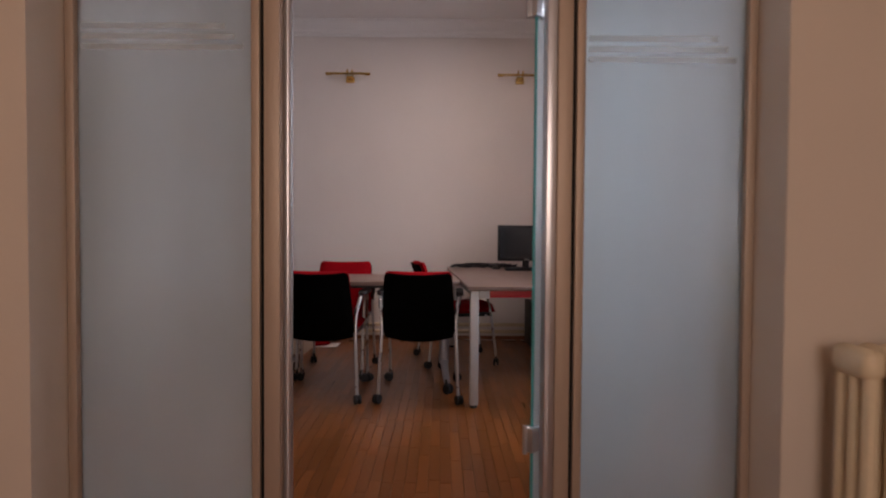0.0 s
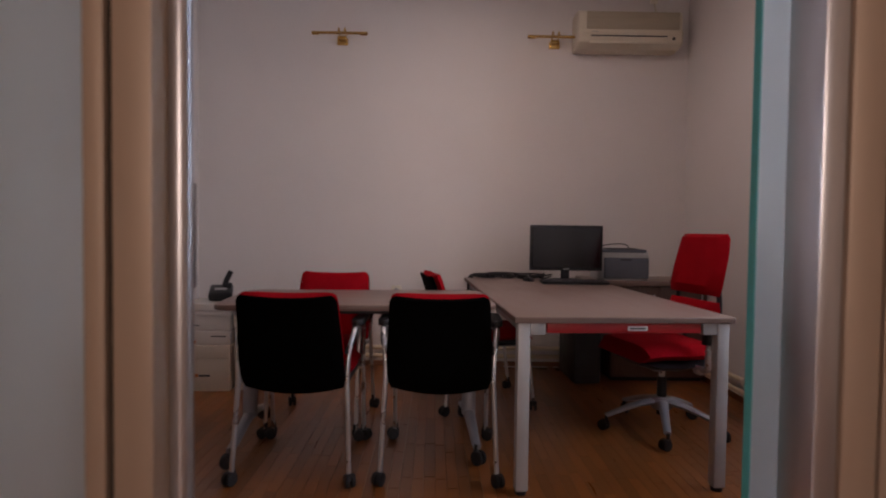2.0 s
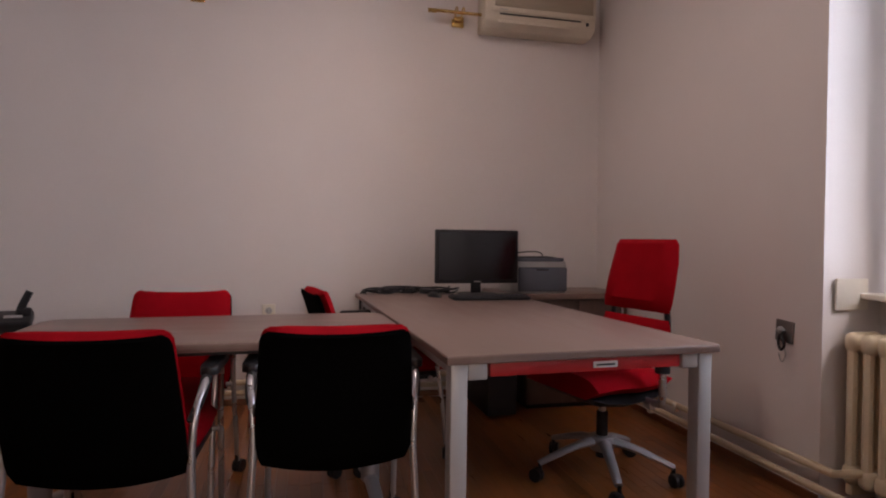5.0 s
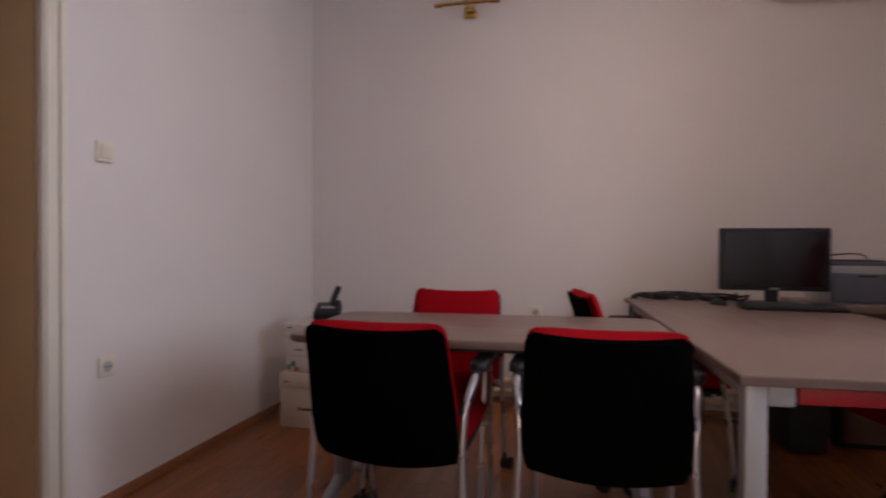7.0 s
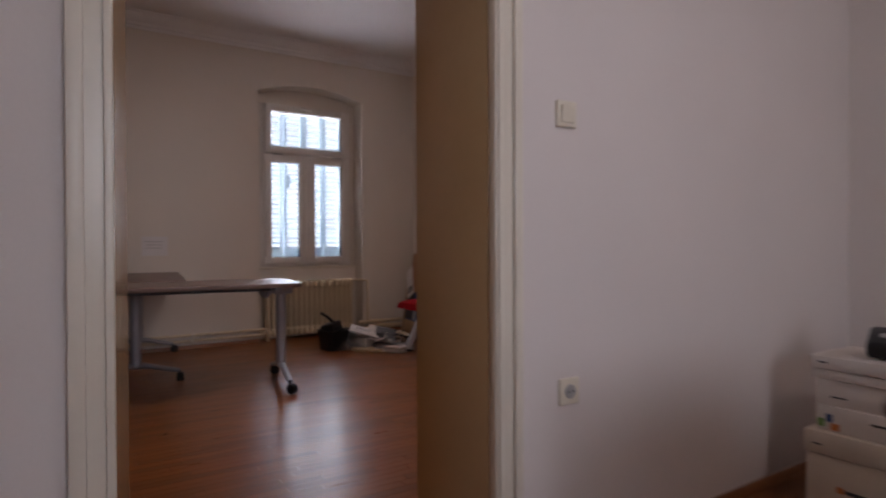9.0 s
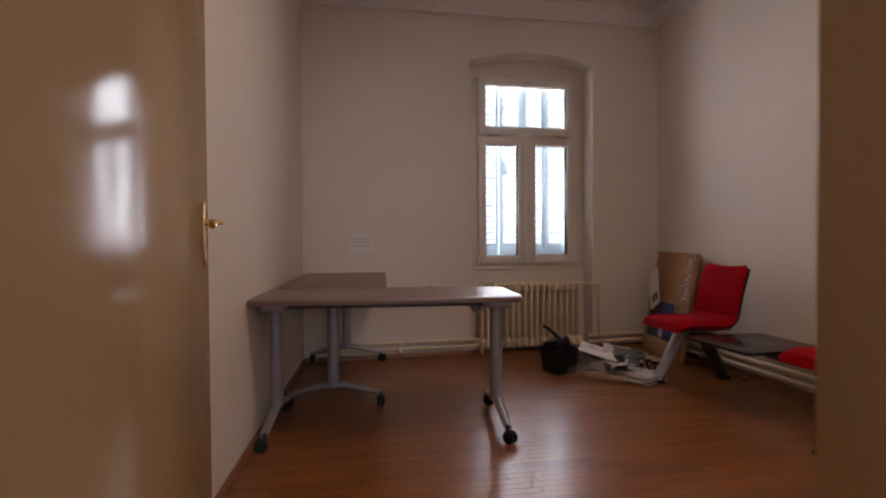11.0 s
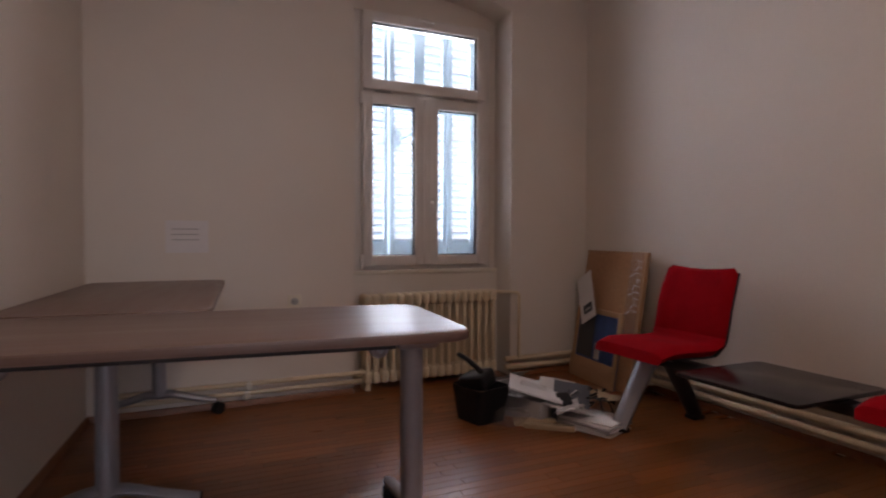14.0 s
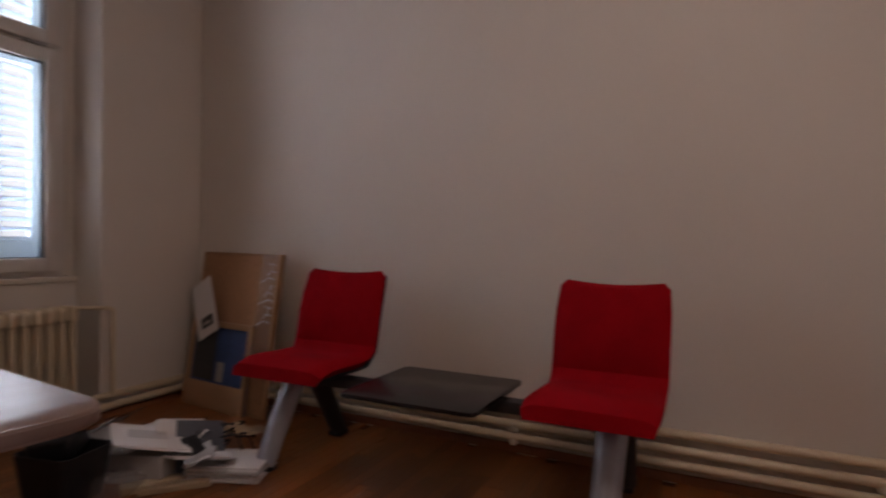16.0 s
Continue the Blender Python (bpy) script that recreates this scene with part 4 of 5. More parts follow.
def swivel_chair(m):
    """Front is local +y."""
    e = thing("office_chair", m, "red fabric swivel chair with high back and star base", "chair")
    seat = [(-0.22, 0.47, 0.20), (-0.15, 0.462, 0.235), (0.0, 0.462, 0.25), (0.14, 0.468, 0.25), (0.23, 0.458, 0.24), (0.275, 0.43, 0.21)]
    part("seat", cushion(B(), seat, 0.075, 12, 0.016), RED, e)
    under = [(-0.20, 0.43, 0.19), (-0.1, 0.405, 0.225), (0.05, 0.395, 0.235), (0.18, 0.408, 0.23), (0.24, 0.425, 0.21)]
    part("seat_shell", cushion(B(), under, 0.05, 12, 0.0), BLACK_PL, e, "black moulded seat shell")
    up = [(-0.255, 1.085, 0.175), (-0.253, 1.06, 0.195), (-0.237, 0.98, 0.208), (-0.212, 0.88, 0.215), (-0.195, 0.80, 0.215), (-0.188, 0.755, 0.205)]
    bk = part("backrest", cushion(B(), up, 0.055, 12, 0.012), RED, e)
    part("badge", box(B(), (0.03, 0.004, 0.03), (0, -0.252, 0.90), rot("X", 15), 0.004), PALE_PL, bk, "small pale badge")
    lo = [(-0.19, 0.725, 0.20), (-0.188, 0.69, 0.212), (-0.185, 0.63, 0.212), (-0.19, 0.58, 0.20)]
    part("lumbar_pad", cushion(B(), lo, 0.05, 12, 0.012), RED, e)
    for s in (-1, 1):
        part("back_strut", tube(B(), curve([(s * 0.16, -0.215, 0.80), (s * 0.17, -0.215, 0.72), (s * 0.16, -0.22, 0.60), (s * 0.10, -0.22, 0.45), (s * 0.06, -0.1, 0.40)], 5), 0.014, 8), BLACK_PL, e)
        part("arm_post", tube(B(), curve([(s * 0.17, -0.05, 0.395), (s * 0.27, -0.05, 0.395), (s * 0.30, -0.05, 0.42), (s * 0.30, -0.05, 0.55)], 5), 0.016, 10), CHROME, e)
        part("arm_sleeve", tube(B(), [(s * 0.30, -0.05, 0.53), (s * 0.30, -0.05, 0.655)], 0.024, 10, None, 1.3), BLACK_PL, e)
        part("arm_pad", slab(B(), [(x + s * 0.295, y) for x, y in rounded(0.075, 0.25, 0.035)], 0.655, 0.685, 0.01), BLACK_PL, e)
        part("knob", disc(B(), 0.022, 0.04, (s * 0.235, -0.05, 0.385), "x", 14, 0.004), CHROME, e)
    part("mechanism", box(B(), (0.16, 0.24, 0.055), (0, -0.02, 0.372), None, 0.015), SILVER, e)
    part("column", tube(B(), [(0, 0, 0.09), (0, 0, 0.30)], 0.026, 14), BLACK_PL, e)
    part("gas_lift", tube(B(), [(0, 0, 0.29), (0, 0, 0.35)], 0.016, 12), CHROME, e)
    part("hub", disc(B(), 0.055, 0.07, (0, 0, 0.155), "z", 18, 0.012), SILVER, e)
    for k in range(5):
        a = radians(72 * k + 7)
        c, s = math.cos(a), math.sin(a)
        part("base_arm", tube(B(), curve([(0.03 * c, 0.03 * s, 0.165), (0.14 * c, 0.14 * s, 0.145), (0.31 * c, 0.31 * s, 0.085)], 4), 0.03, 10, 0.018, 0.7), SILVER, e)
        caster(e, 0.31 * c, 0.31 * s, 0, 0.03, 40 + 75 * k)
    return e


swivel_chair(pose(1.625, 4.60, 0, 0, 0, 103))


# ---- cartons and telephone by the wall ----
def carton(x, y, z, w, d, h, turn, material, lid, label, bars=()):
    e = thing("cardboard_box", pose(x, y, z, 0, 0, turn), label, "box", "cartons stacked by the wall")
    part("body", span(B(), (-w / 2, 0, 0), (w / 2, d, h - lid), 0.004), material, e)
    if lid:
        part("lid", span(B(), (-w / 2 - 0.006, -0.006, h - lid + 0.0015), (w / 2 + 0.006, d + 0.006, h), 0.004), material, e)
    for x0, z0, bw, bh, mm in bars:
        part("print", span(B(), (x0, -0.0085 if z0 > h - lid else -0.0022, z0), (x0 + bw, -0.0065 if z0 > h - lid else -0.0004, z0 + bh)), mm, e, "printed mark")
    return e


carton(-1.150, 5.285, 0.0, 0.33, 0.36, 0.305, 1, CARD_CREAM, 0.085, "cream archive box with lid and small printed mark",
       [(-0.06, 0.095, 0.022, 0.022, ORANGE_INK), (-0.035, 0.098, 0.075, 0.013, INK), (-0.14, 0.255, 0.03, 0.006, INK)])
carton(-1.140, 5.300, 0.306, 0.30, 0.30, 0.095, -1, CARD_WHITE, 0.0, "white copy paper carton with colourful corner print",
       [(-0.145, 0.015, 0.025, 0.03, GREEN_INK), (-0.115, 0.035, 0.022, 0.03, BLUE_INK), (-0.10, 0.008, 0.03, 0.025, ORANGE_INK), (0.03, 0.055, 0.10, 0.008, INK)])
carton(-1.140, 5.310, 0.402, 0.30, 0.29, 0.095, 2, CARD_WHITE, 0.0, "white copy paper carton", [(-0.1, 0.03, 0.05, 0.006, INK)])
carton(-1.140, 5.300, 0.498, 0.33, 0.31, 0.085, -1, CARD_WHITE, 0.05, "white carton with a shallow lid", [(-0.14, 0.06, 0.03, 0.006, INK)])
carton(-0.805, 5.315, 0.0, 0.31, 0.34, 0.30, -2, CARD_CREAM, 0.08, "cream archive box with lid", [(-0.03, 0.1, 0.08, 0.013, INK)])
carton(-0.810, 5.325, 0.301, 0.30, 0.30, 0.12, 1, CARD_WHITE, 0.0, "white copy paper carton", [(-0.12, 0.05, 0.07, 0.008, INK)])
carton(-0.820, 5.325, 0.422, 0.30, 0.30, 0.12, -1, CARD_WHITE, 0.0, "white copy paper carton")
ph = thing("telephone", pose(-1.085, 5.415, 0.584, 0, 0, 15), "black desk telephone with upright handset on the cartons", "telephone")
part("body", box(B(), (0.15, 0.16, 0.06), (0, 0, 0.06), rot("X", 18), 0.016, 3), BLACK_PL, ph)
part("stand", box(B(), (0.11, 0.08, 0.05), (0, 0.04, 0.025), None, 0.01), BLACK_PL, ph)
part("display", box(B(), (0.075, 0.03, 0.004), (0.0, -0.02, 0.088), rot("X", 18), 0.002), PALE_PL, ph, "pale display")
hs = part("handset", tube(B(), curve([(0.02, 0.01, 0.09), (0.03, 0.015, 0.13), (0.05, 0.02, 0.18), (0.062, 0.022, 0.205)], 5), 0.024, 10, 0.02, 0.7), BLACK_PL, ph)
part("cradle", box(B(), (0.06, 0.06, 0.05), (0.04, 0.02, 0.10), None, 0.012), BLACK_PL, ph)
rp = thing("floor_cloth", pose(-0.62, 5.72, 0.0), "red cloth lying on white paper on the floor", "cloth")
part("paper", slab(B(), [(x + 0.08, y) for x, y in rounded(0.24, 0.2, 0.01)], 0.001, 0.006), PAPER, rp)
bm = B()
bmesh.ops.create_icosphere(bm, subdivisions=3, radius=1.0, matrix=Matrix.Translation((0, 0, 0.022)) @ Matrix.Diagonal((0.12, 0.07, 0.022, 1)))
for v in bm.verts:
    v.co += Vector((0, 0, 0.012)) * noise.noise(v.co * 22) if v.co.z > 0.02 else Vector()
part("cloth", bm, RED, rp)


# ---- wall fittings of the office ----
def picture_lamp(x, z, label):
    e = thing("picture_lamp", pose(x, YF, z), label, "wall lamp", "brass picture lamps")
    part("wall_plate", box(B(), (0.085, 0.022, 0.055), (0.01, -0.011, -0.04), None, 0.006), BRASS, e)
    part("lower_plate", box(B(), (0.07, 0.03, 0.03), (0.01, -0.037, -0.02), None, 0.008), BRASS, e)
    part("tube_shade", tube(B(), [(-0.215, -0.10, 0.0), (0.215, -0.10, 0.0)], 0.011, 12), BRASS, e)
    part("end_sleeve", tube(B(), [(0.16, -0.10, -0.004), (0.212, -0.10, -0.004)], 0.014, 12), BRASS, e)
    part("end_sleeve", tube(B(), [(-0.212, -0.10, -0.004), (-0.16, -0.10, -0.004)], 0.014, 12), BRASS, e)
    for dx in (-0.012, 0.035):
        part("swan_arm", tube(B(), curve([(dx, -0.02, -0.03), (dx, -0.03, 0.025), (dx, -0.055, 0.05), (dx, -0.085, 0.04), (dx, -0.10, 0.008)], 5), 0.005, 8), BRASS, e, "curved brass arm")
    return e


picture_lamp(-0.385, 2.60, "slim brass picture lamp on the wall")
picture_lamp(1.285, 2.598, "slim brass picture lamp beside the air conditioner")

ac = thing("air_conditioner", pose(1.838, YF, 2.495), "yellowed white wall air conditioner with cream grille", "air conditioner")
bm = B()
sec = [(0.0, 0.0), (-0.13, 0.0), (-0.185, 0.045), (-0.198, 0.10), (-0.198, 0.25), (-0.175, 0.282), (0.0, 0.285)]
L = [[bm.verts.new((x, y, z)) for y, z in sec] for x in (-0.40, 0.40)]
for k in range(len(sec)):
    j = (k + 1) % len(sec)
    bm.faces.new((L[0][k], L[0][j], L[1][j], L[1][k]))
bm.faces.new(L[0])
bm.faces.new(L[1][::-1])
bmesh.ops.bevel(bm, geom=list(bm.edges), offset=0.012, segments=3, affect="EDGES", profile=0.5)
part("body", bm, CREAM_PL, ac)
part("intake_grille", span(B(), (-0.335, -0.2035, 0.135), (0.375, -0.1985, 0.268), 0.004), GRILLE, ac, "darker yellowed intake grille")
for k in range(9):
    part("grille_bar", span(B(), (-0.33, -0.2065, 0.143 + 0.0135 * k), (0.37, -0.2038, 0.147 + 0.0135 * k)), GRILLE, ac)
part("front_band", span(B(), (-0.36, -0.204, 0.098), (0.385, -0.199, 0.131), 0.003), CREAM_PL, ac)
part("air_slot", span(B(), (-0.30, -0.202, 0.083), (0.285, -0.190, 0.091), 0.002), INK, ac, "dark air slot")
part("flap", box(B(), (0.60, 0.006, 0.055), (-0.01, -0.182, 0.053), rot("X", -28), 0.003), CREAM_PL, ac)
part("receiver", span(B(), (0.325, -0.200, 0.062), (0.345, -0.185, 0.082), 0.003), INK, ac)
part("logo_bar", span(B(), (-0.30, -0.206, 0.112), (-0.245, -0.2042, 0.118)), PALE_PL, ac)
part("pipe_tail", tube(B(), curve([(0.395, -0.08, 0.05), (0.43, -0.07, 0.06), (0.445, -0.05, 0.13), (0.44, -0.03, 0.20)], 5), 0.018, 8), CREAM_PL, ac)
cd = thing("cable", pose(2.10, YF, 2.75), "white cable running from a wall socket to the air conditioner", "cable")
part("wire", tube(B(), curve([(-0.02, -0.02, 0.16), (0.0, -0.03, 0.07), (0.08, -0.03, 0.02), (0.17, -0.03, -0.02), (0.20, -0.05, -0.09), (0.17, -0.07, -0.17)], 6), 0.006, 8), CREAM_PL, cd)
part("socket", box(B(), (0.06, 0.03, 0.06), (-0.02, -0.015, 0.175), None, 0.008), SWITCH_PL, cd)


def plate(name, m, label, kind):
    """Local x along the wall, y out of it (negative)."""
    e = thing(name, m, label, "switch" if kind == "switch" else "socket")
    part("cover", box(B(), (0.082, 0.012, 0.082), (0, -0.006, 0), None, 0.005, 3), SWITCH_PL, e)
    if kind == "switch":
        part("rocker", box(B(), (0.055, 0.010, 0.055), (0, -0.016, 0), rot("X", 5), 0.004), SWITCH_PL, e)
    else:
        part("well", disc(B(), 0.022, 0.006, (0, -0.0125, 0), "y", 20, 0.002), PALE_PL, e)
        for dx in (-0.0095, 0.0095):
            part("pin_hole", disc(B(), 0.003, 0.002, (dx, -0.0165, 0), "y", 8), INK, e)
    return e


plate("light_switch", pose(XL, 4.225, 1.40, 0, 0, 90), "ivory rocker light switch on the white wall", "switch")
plate("wall_socket", pose(XL, 4.235, 0.55, 0, 0, 90), "ivory wall socket below the switch", "socket")
for x, q in ((0.065, "ivory wall socket behind the meeting table"), (0.335, "wall socket with a dark plug behind the table")):
    s = plate("wall_socket", pose(x, YF, 0.60), q, "socket")
    if x > 0.2:
        part("plug", disc(B(), 0.02, 0.04, (0, -0.033, 0), "y", 16, 0.005), BLACK_PL, s, "black plug")
plate("wall_socket", pose(XB, 4.17, 0.60, 0, 0, 90), "ivory wall socket beside the radiator", "socket")
plate("wall_socket", pose(-5.33, 6.335, 0.62, 0, 0, -1.3), "ivory wall socket above the bench", "socket")
jp = thing("junction_plate", pose(XR, 4.345, 0.685, 0, 0, -90), "grey metal cover plate with a cable loop hanging out", "socket")
part("cover", box(B(), (0.095, 0.012, 0.095), (0, -0.006, 0), rot("Y", 4), 0.004), METAL_PLATE, jp)
part("cable_loop", tube(B(), curve([(0.0, -0.01, 0.0), (0.03, -0.05, -0.01), (0.055, -0.06, -0.05), (0.03, -0.055, -0.075), (-0.01, -0.03, -0.045), (-0.02, -0.012, -0.02)], 6), 0.006, 8), BLACK_PL, jp, "black cable loop")
part("knot", box(B(), (0.03, 0.03, 0.025), (-0.005, -0.022, 0.005), rot("Y", 35), 0.008), PALE_PL, jp)
part("loose_wire", tube(B(), curve([(-0.005, -0.015, -0.04), (0.02, -0.02, -0.10), (0.0, -0.02, -0.135), (-0.02, -0.018, -0.10)], 6), 0.0025, 6), PALE_PL, jp)


# ---- bench in the meeting room ----
bn = thing("beam_bench", pose(0, 0, 0), "tandem bench with two red seats and a black tray", "bench")
part("beam", span(B(), (-5.02, 5.80, 0.325), (-3.42, 5.87, 0.375), 0.008), DARK_PL, bn, "dark steel beam")
for x in (-4.95, -3.55):
    for y0, y1, nm in ((5.80, 5.57, "front_leg"), (5.87, 6.10, "rear_leg")):
        bm = B()
        d = 1 if y1 > y0 else -1
        pts = [(x, y0, 0.375), (x, y0 + d * 0.05, 0.33), (x, (y0 + y1) / 2 + d * 0.03, 0.17), (x, y1, 0.025)]
        tube(bm, curve(pts, 4), 0.062, 10, 0.046, 0.75)
        lg = part(nm, bm, SILVER if d < 0 else DARK_PL, bn, "grey lacquered sloping leg" if d < 0 else "dark sloping leg")
        part("glide", box(B(), (0.07, 0.08, 0.024), (x, y1, 0.012), None, 0.006), BLACK_PL, lg)
part("tray", slab(B(), [(x - 4.24, y + 5.755) for x, y in rounded(0.555, 0.535, 0.02)], 0.392, 0.408, 0.003), TRAY, bn, "black laminate tray")
part("tray_bracket", span(B(), (-4.44, 5.70, 0.376), (-4.04, 5.95, 0.3915), 0.003), DARK_PL, bn)
for xc, ws in ((-4.895, 1.0), (-3.605, 0.94)):
    T = Matrix.Translation((xc, 0, 0)) @ Matrix.Diagonal((ws, 1, 1, 1))
    prof = [(6.078, 0.838), (6.070, 0.812), (6.035, 0.72), (6.008, 0.63), (5.993, 0.55), (5.98, 0.49), (5.965, 0.456), (5.92, 0.438), (5.84, 0.437), (5.72, 0.443), (5.63, 0.443), (5.57, 0.425), (5.55, 0.395)]
    wd = [0.200, 0.228, 0.236, 0.237, 0.236, 0.236, 0.236, 0.232, 0.238, 0.24, 0.24, 0.236, 0.225]
    bk = cushion(B(), [(y, z, w) for (y, z), w in zip(prof[:6], wd[:6])], 0.05, 14, 0.012, 0.014)
    bmesh.ops.transform(bk, matrix=T, verts=bk.verts)
    part("backrest", bk, RED, bn, "red fabric backrest")
    st = cushion(B(), [(y, z, w) for (y, z), w in zip(prof[5:], wd[5:])], 0.06, 14, 0.016)
    bmesh.ops.transform(st, matrix=T, verts=st.verts)
    part("seat", st, RED, bn, "red fabric seat")
    sh = cushion(B(), [(y + (0.026 if k < 6 else 0.01), z - (0.0 if k < 6 else 0.034), w - 0.006) for k, ((y, z), w) in enumerate(list(zip(prof, wd))[1:11])], 0.016, 14, 0.0)
    bmesh.ops.transform(sh, matrix=T, verts=sh.verts)
    part("shell", sh, DARK_PL, bn, "dark grey moulded shell")
    part("seat_mount", span(B(), (xc - 0.10, 5.76, 0.37), (xc + 0.10, 5.92, 0.405), 0.005), SILVER, bn)

# ---- leaning boards in the corner ----
ang = -7
bd = thing("cork_board", pose(-6.13, 6.17, 0.0, -8.5, 0, ang), "wrapped cork board leaning in the corner", "board")
part("board", span(B(), (0, 0, 0.0), (0.69, 0.022, 0.905), 0.003), CORK, bd)
part("frame", bar_frame(B(), 0, 0, 0.69, 0, 0.905, 0.014, 0.03, 0.003), CARD_BROWN, bd)
fo = bd.children[-1]
fo.matrix_local = pose(0, 0.011, 0, 0, 0, -90) @ pose(0, 0, 0)
part("plastic_wrap", span(B(), (0.56, -0.022, 0.25), (0.685, -0.0185, 0.90), 0.001, 1), POLY, bd, "clear wrapping film")
for k in range(9):
    part("film_crease", tube(B(), [(0.575 + 0.04 * (k % 3), -0.024, 0.5 + 0.04 * k), (0.63 + 0.02 * (k % 2), -0.025, 0.53 + 0.04 * k), (0.68, -0.023, 0.52 + 0.04 * k)], 0.0022, 6), PAPER, bd)
b2 = thing("framed_poster", pose(-6.10, 6.13, 0.0, -8.5, 0, ang), "framed blue poster standing against the cork board", "picture")
part("panel", span(B(), (0.0, 0.0, 0.0), (0.54, 0.016, 0.50), 0.003), BLUE_INK, b2)
f2 = part("frame", bar_frame(B(), 0, 0, 0.54, 0, 0.50, 0.035, 0.03, 0.004), CARD_BROWN, b2)
f2.matrix_local = pose(0, 0.004, 0, 0, 0, -90)
part("lower_flap", span(B(), (0.0, -0.016, 0.0), (0.53, -0.012, 0.15), 0.002), CARD_BROWN, b2)
part("print_patch", span(B(), (0.05, -0.003, 0.16), (0.24, -0.0008, 0.45)), INK, b2)
part("print_patch", span(B(), (0.27, -0.003, 0.16), (0.33, -0.0008, 0.27)), PAPER_GREY, b2)
lf = thing("leaflet", pose(-5.985, 6.145, 0.37, -8.5, -27, ang), "white leaflet with a dark picture tucked in front", "leaflet")
part("sheet", span(B(), (0.0, 0.0, 0.0), (0.20, 0.002, 0.34)), PAPER, lf)
part("picture", span(B(), (0.05, -0.0025, 0.05), (0.165, -0.0005, 0.115)), INK, lf)
part("picture_inset", span(B(), (0.075, -0.004, 0.068), (0.14, -0.0028, 0.085)), PAPER_GREY, lf)

# ---- bag and papers on the floor ----
bg = thing("waste_bin", pose(-5.43, 5.03, 0, 0, 0, 12), "black plastic bin filled with discarded things", "bin")
bm = B()
o1, o2 = rounded(0.20, 0.19, 0.03), rounded(0.25, 0.235, 0.035)
a = [bm.verts.new((x, y, 0.0)) for x, y in o1]
b = [bm.verts.new((x, y, 0.19)) for x, y in o2]
c = [bm.verts.new((x * 0.94, y * 0.94, 0.19)) for x, y in o2]
d = [bm.verts.new((x * 0.92, y * 0.92, 0.02)) for x, y in o1]
for p, q in ((a, b), (b, c), (c, d)):
    for k in range(len(p)):
        j = (k + 1) % len(p)
        bm.faces.new((p[k], p[j], q[j], q[k]))
bm.faces.new(a[::-1])
bm.faces.new(d)
part("shell", bm, BLACK_PL, bg)
gd = thing("old_telephone", pose(-5.44, 5.03, 0.16, 10, -12, 30), "black telephone with its handset sticking out of the bin", "telephone")
part("body", box(B(), (0.16, 0.15, 0.09), (0, 0, 0.05), None, 0.02, 3), BLACK_PL, gd)
part("handset", tube(B(), curve([(0.06, -0.02, 0.09), (0.0, 0.0, 0.14), (-0.05, 0.02, 0.17), (-0.10, 0.03, 0.20)], 5), 0.018, 10, 0.015, 0.7), BLACK_PL, gd)
rnd = random.Random(11)


def paper_stack(x, y, z, w, d, n, turn, label, material=PAPER, tilt=(0, 0)):
    e = thing("paper_stack", pose(x, y, z, tilt[0], tilt[1], turn), label, "papers", "papers on the floor")
    h = 0.0
    for k in range(n):
        t = rnd.uniform(0.003, 0.010)
        bm = box(B(), (w * rnd.uniform(0.92, 1), d * rnd.uniform(0.92, 1), t - 0.0006), (rnd.uniform(-0.012, 0.012), rnd.uniform(-0.012, 0.012), h + t / 2), rot("Z", rnd.uniform(-9, 9)))
        part("sheaf", bm, material if k % 3 else (PAPER if k % 2 else PAPER_GREY), e)
        h += t
    return e


paper_stack(-5.06, 5.50, 0.0, 0.31, 0.23, 9, 24, "stack of white printed papers on the parquet")
p = paper_stack(-5.31, 5.30, 0.155, 0.30, 0.23, 3, 60, "white papers lying on top of the heap", PAPER, (6, 14))
part("print_bar", span(B(), (0.05, 0.05, 0.028), (0.09, 0.065, 0.0295)), INK, p)
for k in range(4):
    part("print_line", span(B(), (-0.09, 0.02 - 0.022 * k, 0.028), (0.06, 0.024 - 0.022 * k, 0.0292)), PAPER_GREY, p)
hp = thing("folder", pose(-5.34, 5.31, 0.0, 0, 0, 20), "grey box file under loose papers", "folder")
part("cover", box(B(), (0.24, 0.19, 0.12), (0, 0, 0.06), None, 0.006), PAPER_GREY, hp)
for k, (x, y, w, d, h, tn, mm, lb) in enumerate((
        (-5.22, 5.24, 0.22, 0.06, 0.03, 62, PAPER_TAN, "tan card folder lying on the floor"), (-5.13, 5.27, 0.26, 0.05, 0.025, 50, PAPER_TAN, "tan card folder lying on the floor"),
        (-5.28, 5.47, 0.24, 0.16, 0.09, 40, PAPER_GREY, "grey folder in the paper heap"), (-5.45, 5.42, 0.22, 0.18, 0.11, 12, CARD_WHITE, "pale carton in the paper heap"),
        (-5.38, 5.60, 0.20, 0.16, 0.07, 55, PAPER_TAN, "tan folder in the paper heap"), (-5.55, 5.66, 0.22, 0.10, 0.06, 75, PAPER_GREY, "grey folder in the paper heap"),
        (-5.58, 5.32, 0.28, 0.20, 0.12, 5, PAPER_GREY, "grey carton flap behind the heap"))):
    f = thing("folder", pose(x, y, 0, 0, 0, tn), lb, "folder", "folders in the heap")
    part("cover", box(B(), (w, d, h), (0, 0, h / 2), None, 0.004), mm, f)
    part("pages", box(B(), (w - 0.012, d - 0.004, h * 0.6), (0.008, 0, h * 0.5), None, 0.0), PAPER, f)
sl = thing("document_sleeve", pose(-5.25, 5.40, 0.09, 58, 10, 65), "white paper sleeve standing in the heap", "papers")
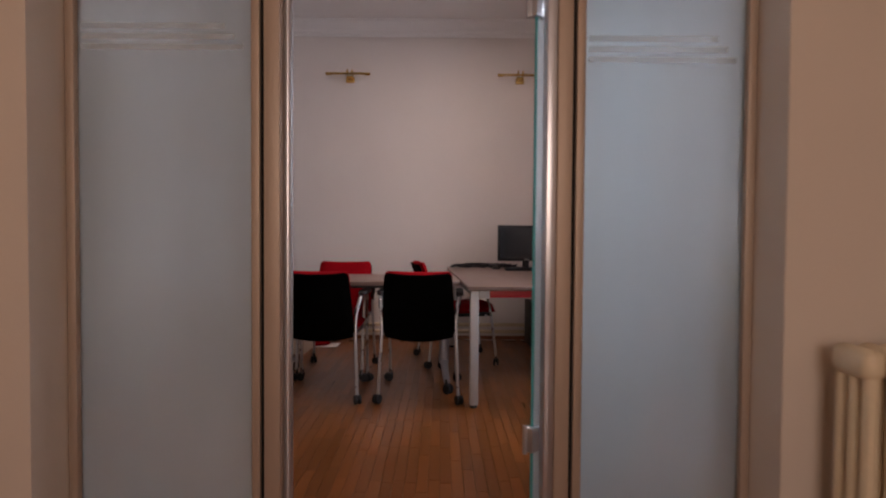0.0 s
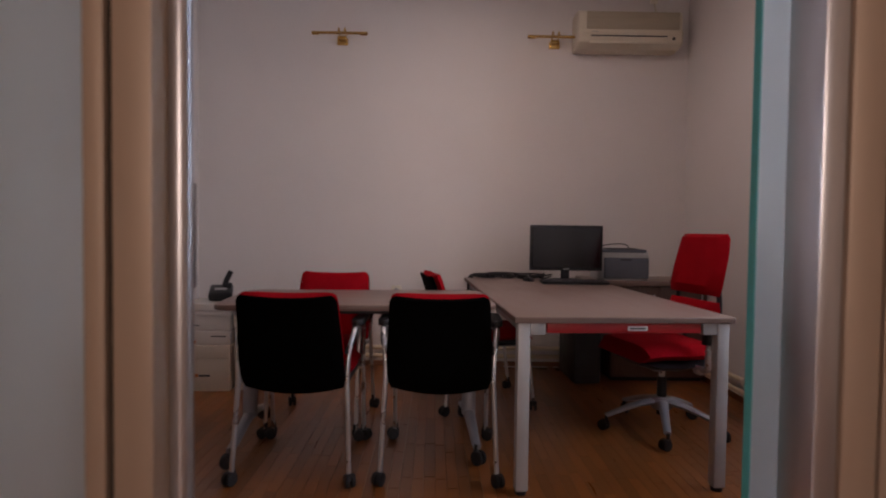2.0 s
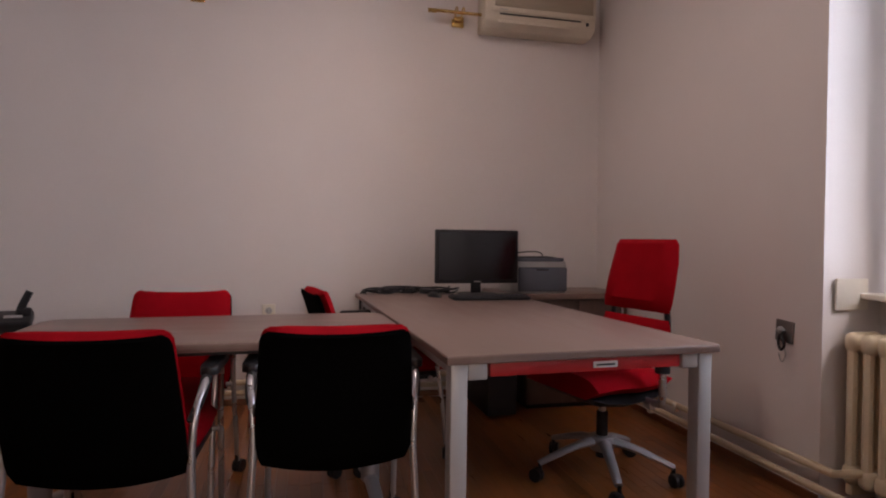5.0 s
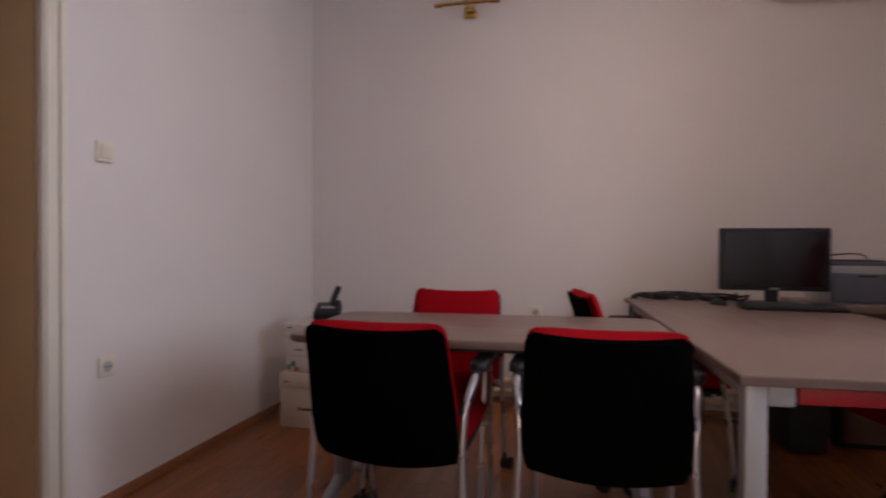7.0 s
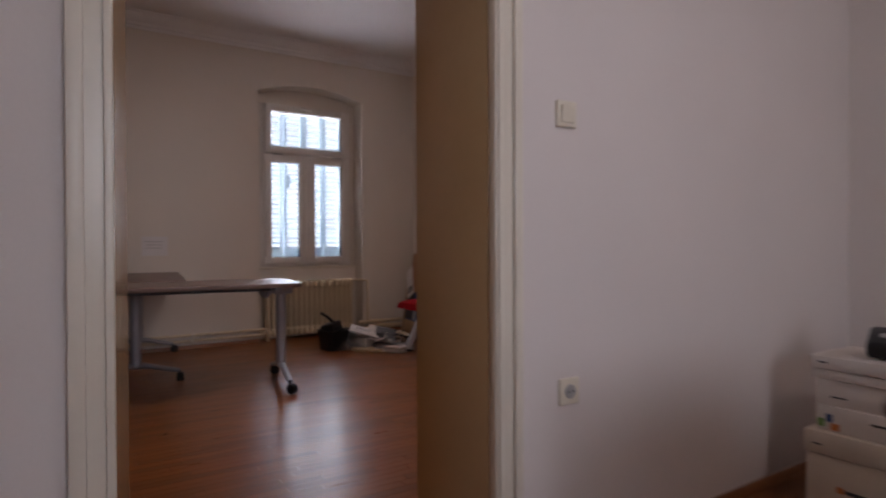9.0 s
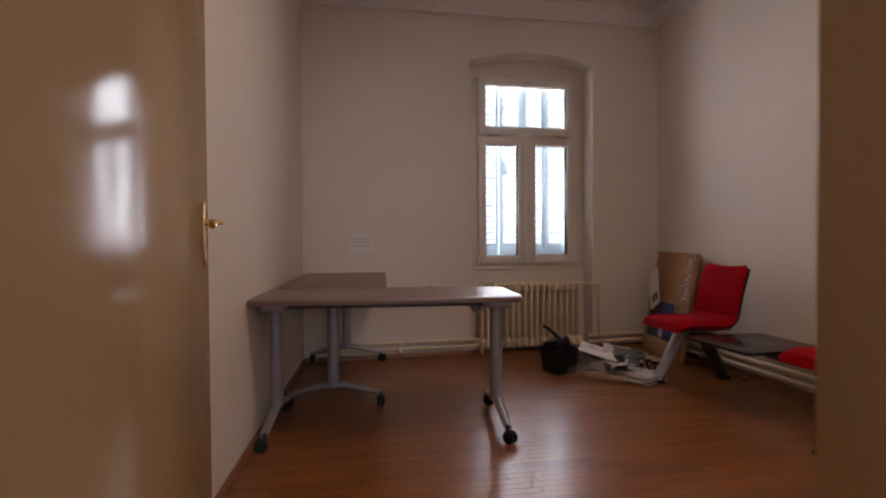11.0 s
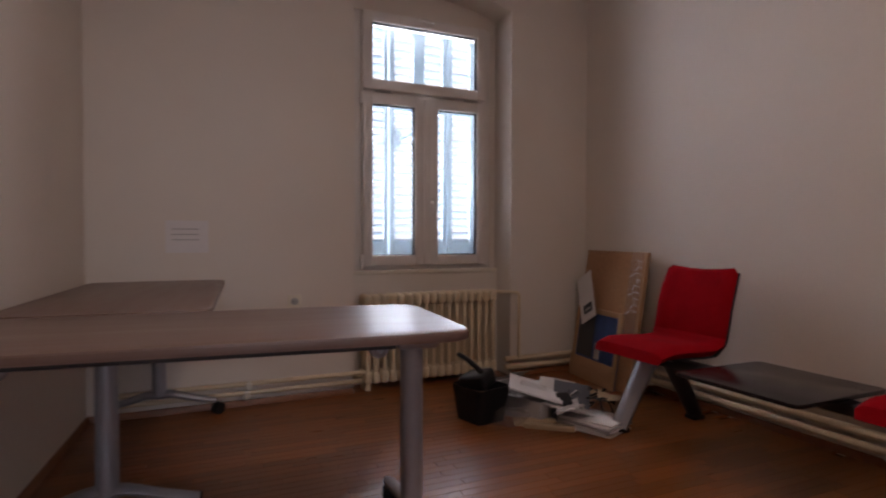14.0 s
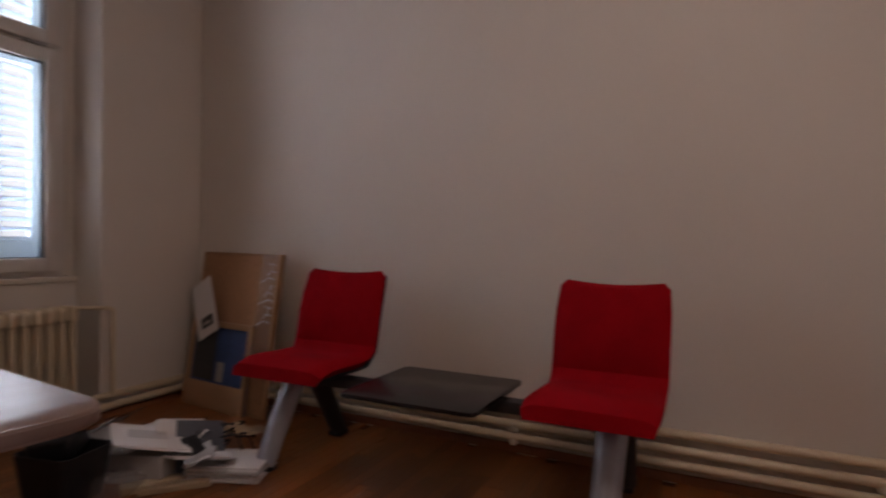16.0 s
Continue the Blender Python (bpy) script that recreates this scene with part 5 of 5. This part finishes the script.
part("sheet", box(B(), (0.20, 0.27, 0.004), (0, 0, 0), None, 0.001, 1), PAPER, sl)
sl2 = thing("document_sleeve", pose(-5.20, 5.46, 0.095, 50, 10, 60), "blue-grey sleeve standing in the heap", "papers")
part("sheet", box(B(), (0.20, 0.24, 0.004), (0, 0, 0), None, 0.001, 1), GREY_PL, sl2)
pb = thing("plastic_bag", pose(-5.26, 5.12, 0.0), "clear crumpled plastic bag beside the bin", "bag")
bm = B()
bmesh.ops.create_icosphere(bm, subdivisions=3, radius=1.0, matrix=Matrix.Translation((0, 0, 0.045)) @ Matrix.Diagonal((0.085, 0.08, 0.045, 1)))
for v in bm.verts:
    if v.co.z > 0.01:
        v.co += Vector((1, 1, 0.9)) * 0.045 * noise.noise(v.co * 19) + Vector((0, 0, 0.01))
part("film", bm, POLY, pb)
sb = thing("plastic_sheet", pose(-5.70, 5.36, 0.135, 0, -22, 10), "grey translucent plastic sheet over the heap", "sheet")
bm = B()
bmesh.ops.create_grid(bm, x_segments=12, y_segments=10, size=0.5, matrix=Matrix.Diagonal((0.20, 0.34, 1, 1)))
for v in bm.verts:
    v.co.z += 0.03 * noise.noise(v.co * 7)
part("film", bm, frosted("smoky_film", (0.35, 0.34, 0.33), 0.4, 0.35), sb)
for k in range(7):
    c = thing("cable", pose(-5.36 + 0.04 * k, 5.55 + rnd.uniform(-0.05, 0.05), 0.11), "black cable looping out of the paper heap", "cable", "cables in the heap")
    pts = [(rnd.uniform(-0.09, 0.09), rnd.uniform(-0.09, 0.09), rnd.uniform(-0.05, 0.06)) for _ in range(6)]
    pts[0] = (pts[0][0], pts[0][1], -0.105)
    part("wire", tube(B(), curve(pts, 6), 0.005, 7), BLACK_PL, c)
for k in range(14):
    q = thing("paper_scrap", pose(-5.30 + rnd.uniform(-0.16, 0.24), 5.36 + rnd.uniform(-0.14, 0.30), rnd.uniform(0.09, 0.13), rnd.uniform(-30, 30), rnd.uniform(-30, 30), rnd.uniform(0, 180)), "crumpled loose paper in the heap", "paper", "loose papers in the heap")
    bm = B()
    bmesh.ops.create_grid(bm, x_segments=6, y_segments=5, size=0.5, matrix=Matrix.Diagonal((rnd.uniform(0.08, 0.16), rnd.uniform(0.06, 0.12), 1, 1)))
    for v in bm.verts:
        v.co.z += 0.03 * noise.noise(v.co * 14 + Vector((k, 0, 0)))
    part("sheet", bm, (PAPER, PAPER_GREY, PAPER_TAN, PAPER, BLACK_PL)[k % 5], q)
paper_stack(-5.16, 5.42, 0.075, 0.24, 0.18, 3, 48, "white papers sliding off the heap", PAPER, (-10, 8))
paper_stack(-5.45, 5.46, 0.112, 0.22, 0.17, 2, -15, "loose white papers on a carton", PAPER, (4, 4))
ns = thing("notice", pose(XB + 0.003, 3.58, 1.0, 0, 0, 90), "pale paper notice taped to the wall", "notice")
part("sheet", span(B(), (-0.11, -0.002, -0.10), (0.11, 0.0, 0.08)), PAPER, ns)
for k in range(3):
    part("print_line", span(B(), (-0.08, -0.0032, 0.03 - 0.03 * k), (0.06, -0.0022, 0.035 - 0.03 * k)), PAPER_GREY, ns)

# ---- parquet strips ----
PW, PL = 0.05, 0.40
floor_ob = bpy.data.objects["floor"]
pm = B()
span(pm, (-PW / 2 + 0.0006, -PL / 2 + 0.0006, -0.012), (PW / 2 - 0.0006, PL / 2 - 0.0006, 0.0), 0.0007, 1)
plank = None
prnd = random.Random(3)
verts, faces = [], []


def in_rooms(x, y):
    if XL < x < XR + 0.3 and 2.0 < y < YF:
        return True
    if XB - 0.2 < x < XD and 2.6 < y < 6.4:
        return True
    if XD <= x <= XL and 3.0 < y < 3.95:
        return False
    return -1.6 < x < 2.9 and -2.3 < y <= 2.0


first, count = None, 0
x = -6.42
while x < 2.9:
    y = -2.3 - prnd.uniform(0, PL)
    while y < 6.5:
        cx, cy = x + PW / 2, y + PL / 2
        if in_rooms(cx, cy):
            near = (-0.8 < cx < 1.6 and 2.1 < cy < 4.3) or (-5.6 < cx < -3.2 and 4.2 < cy < 5.4)
            if near and count < 300:
                if first is None:
                    first = part("plank", pm, PARQUET, floor_ob, "", False)
                    o = first
                else:
                    o = new("plank", first.data)
                    o.parent = floor_ob
                o.location = (cx, cy, 0)
                count += 1
            else:
                n = len(verts)
                a, b, g = PW / 2 - 0.0008, PL / 2 - 0.0008, 0.0
                for dx, dy, z in ((-a, -b, g), (a, -b, g), (a, b, g), (-a, b, g), (-a, -b, -0.012), (a, -b, -0.012), (a, b, -0.012), (-a, b, -0.012)):
                    verts.append((cx + dx, cy + dy, z))
                faces += [(n, n + 1, n + 2, n + 3), (n, n + 4, n + 5, n + 1), (n + 1, n + 5, n + 6, n + 2), (n + 2, n + 6, n + 7, n + 3), (n + 3, n + 7, n + 4, n)]
        y += PL
    x += PW
me = bpy.data.meshes.new("parquet_strips")
me.from_pydata(verts, [], faces)
me.materials.append(PARQUET)
ps = new("parquet_strips", me)
ps.parent = floor_ob
tagged(ps, "oak parquet strips laid lengthwise", "", "", "stuff")
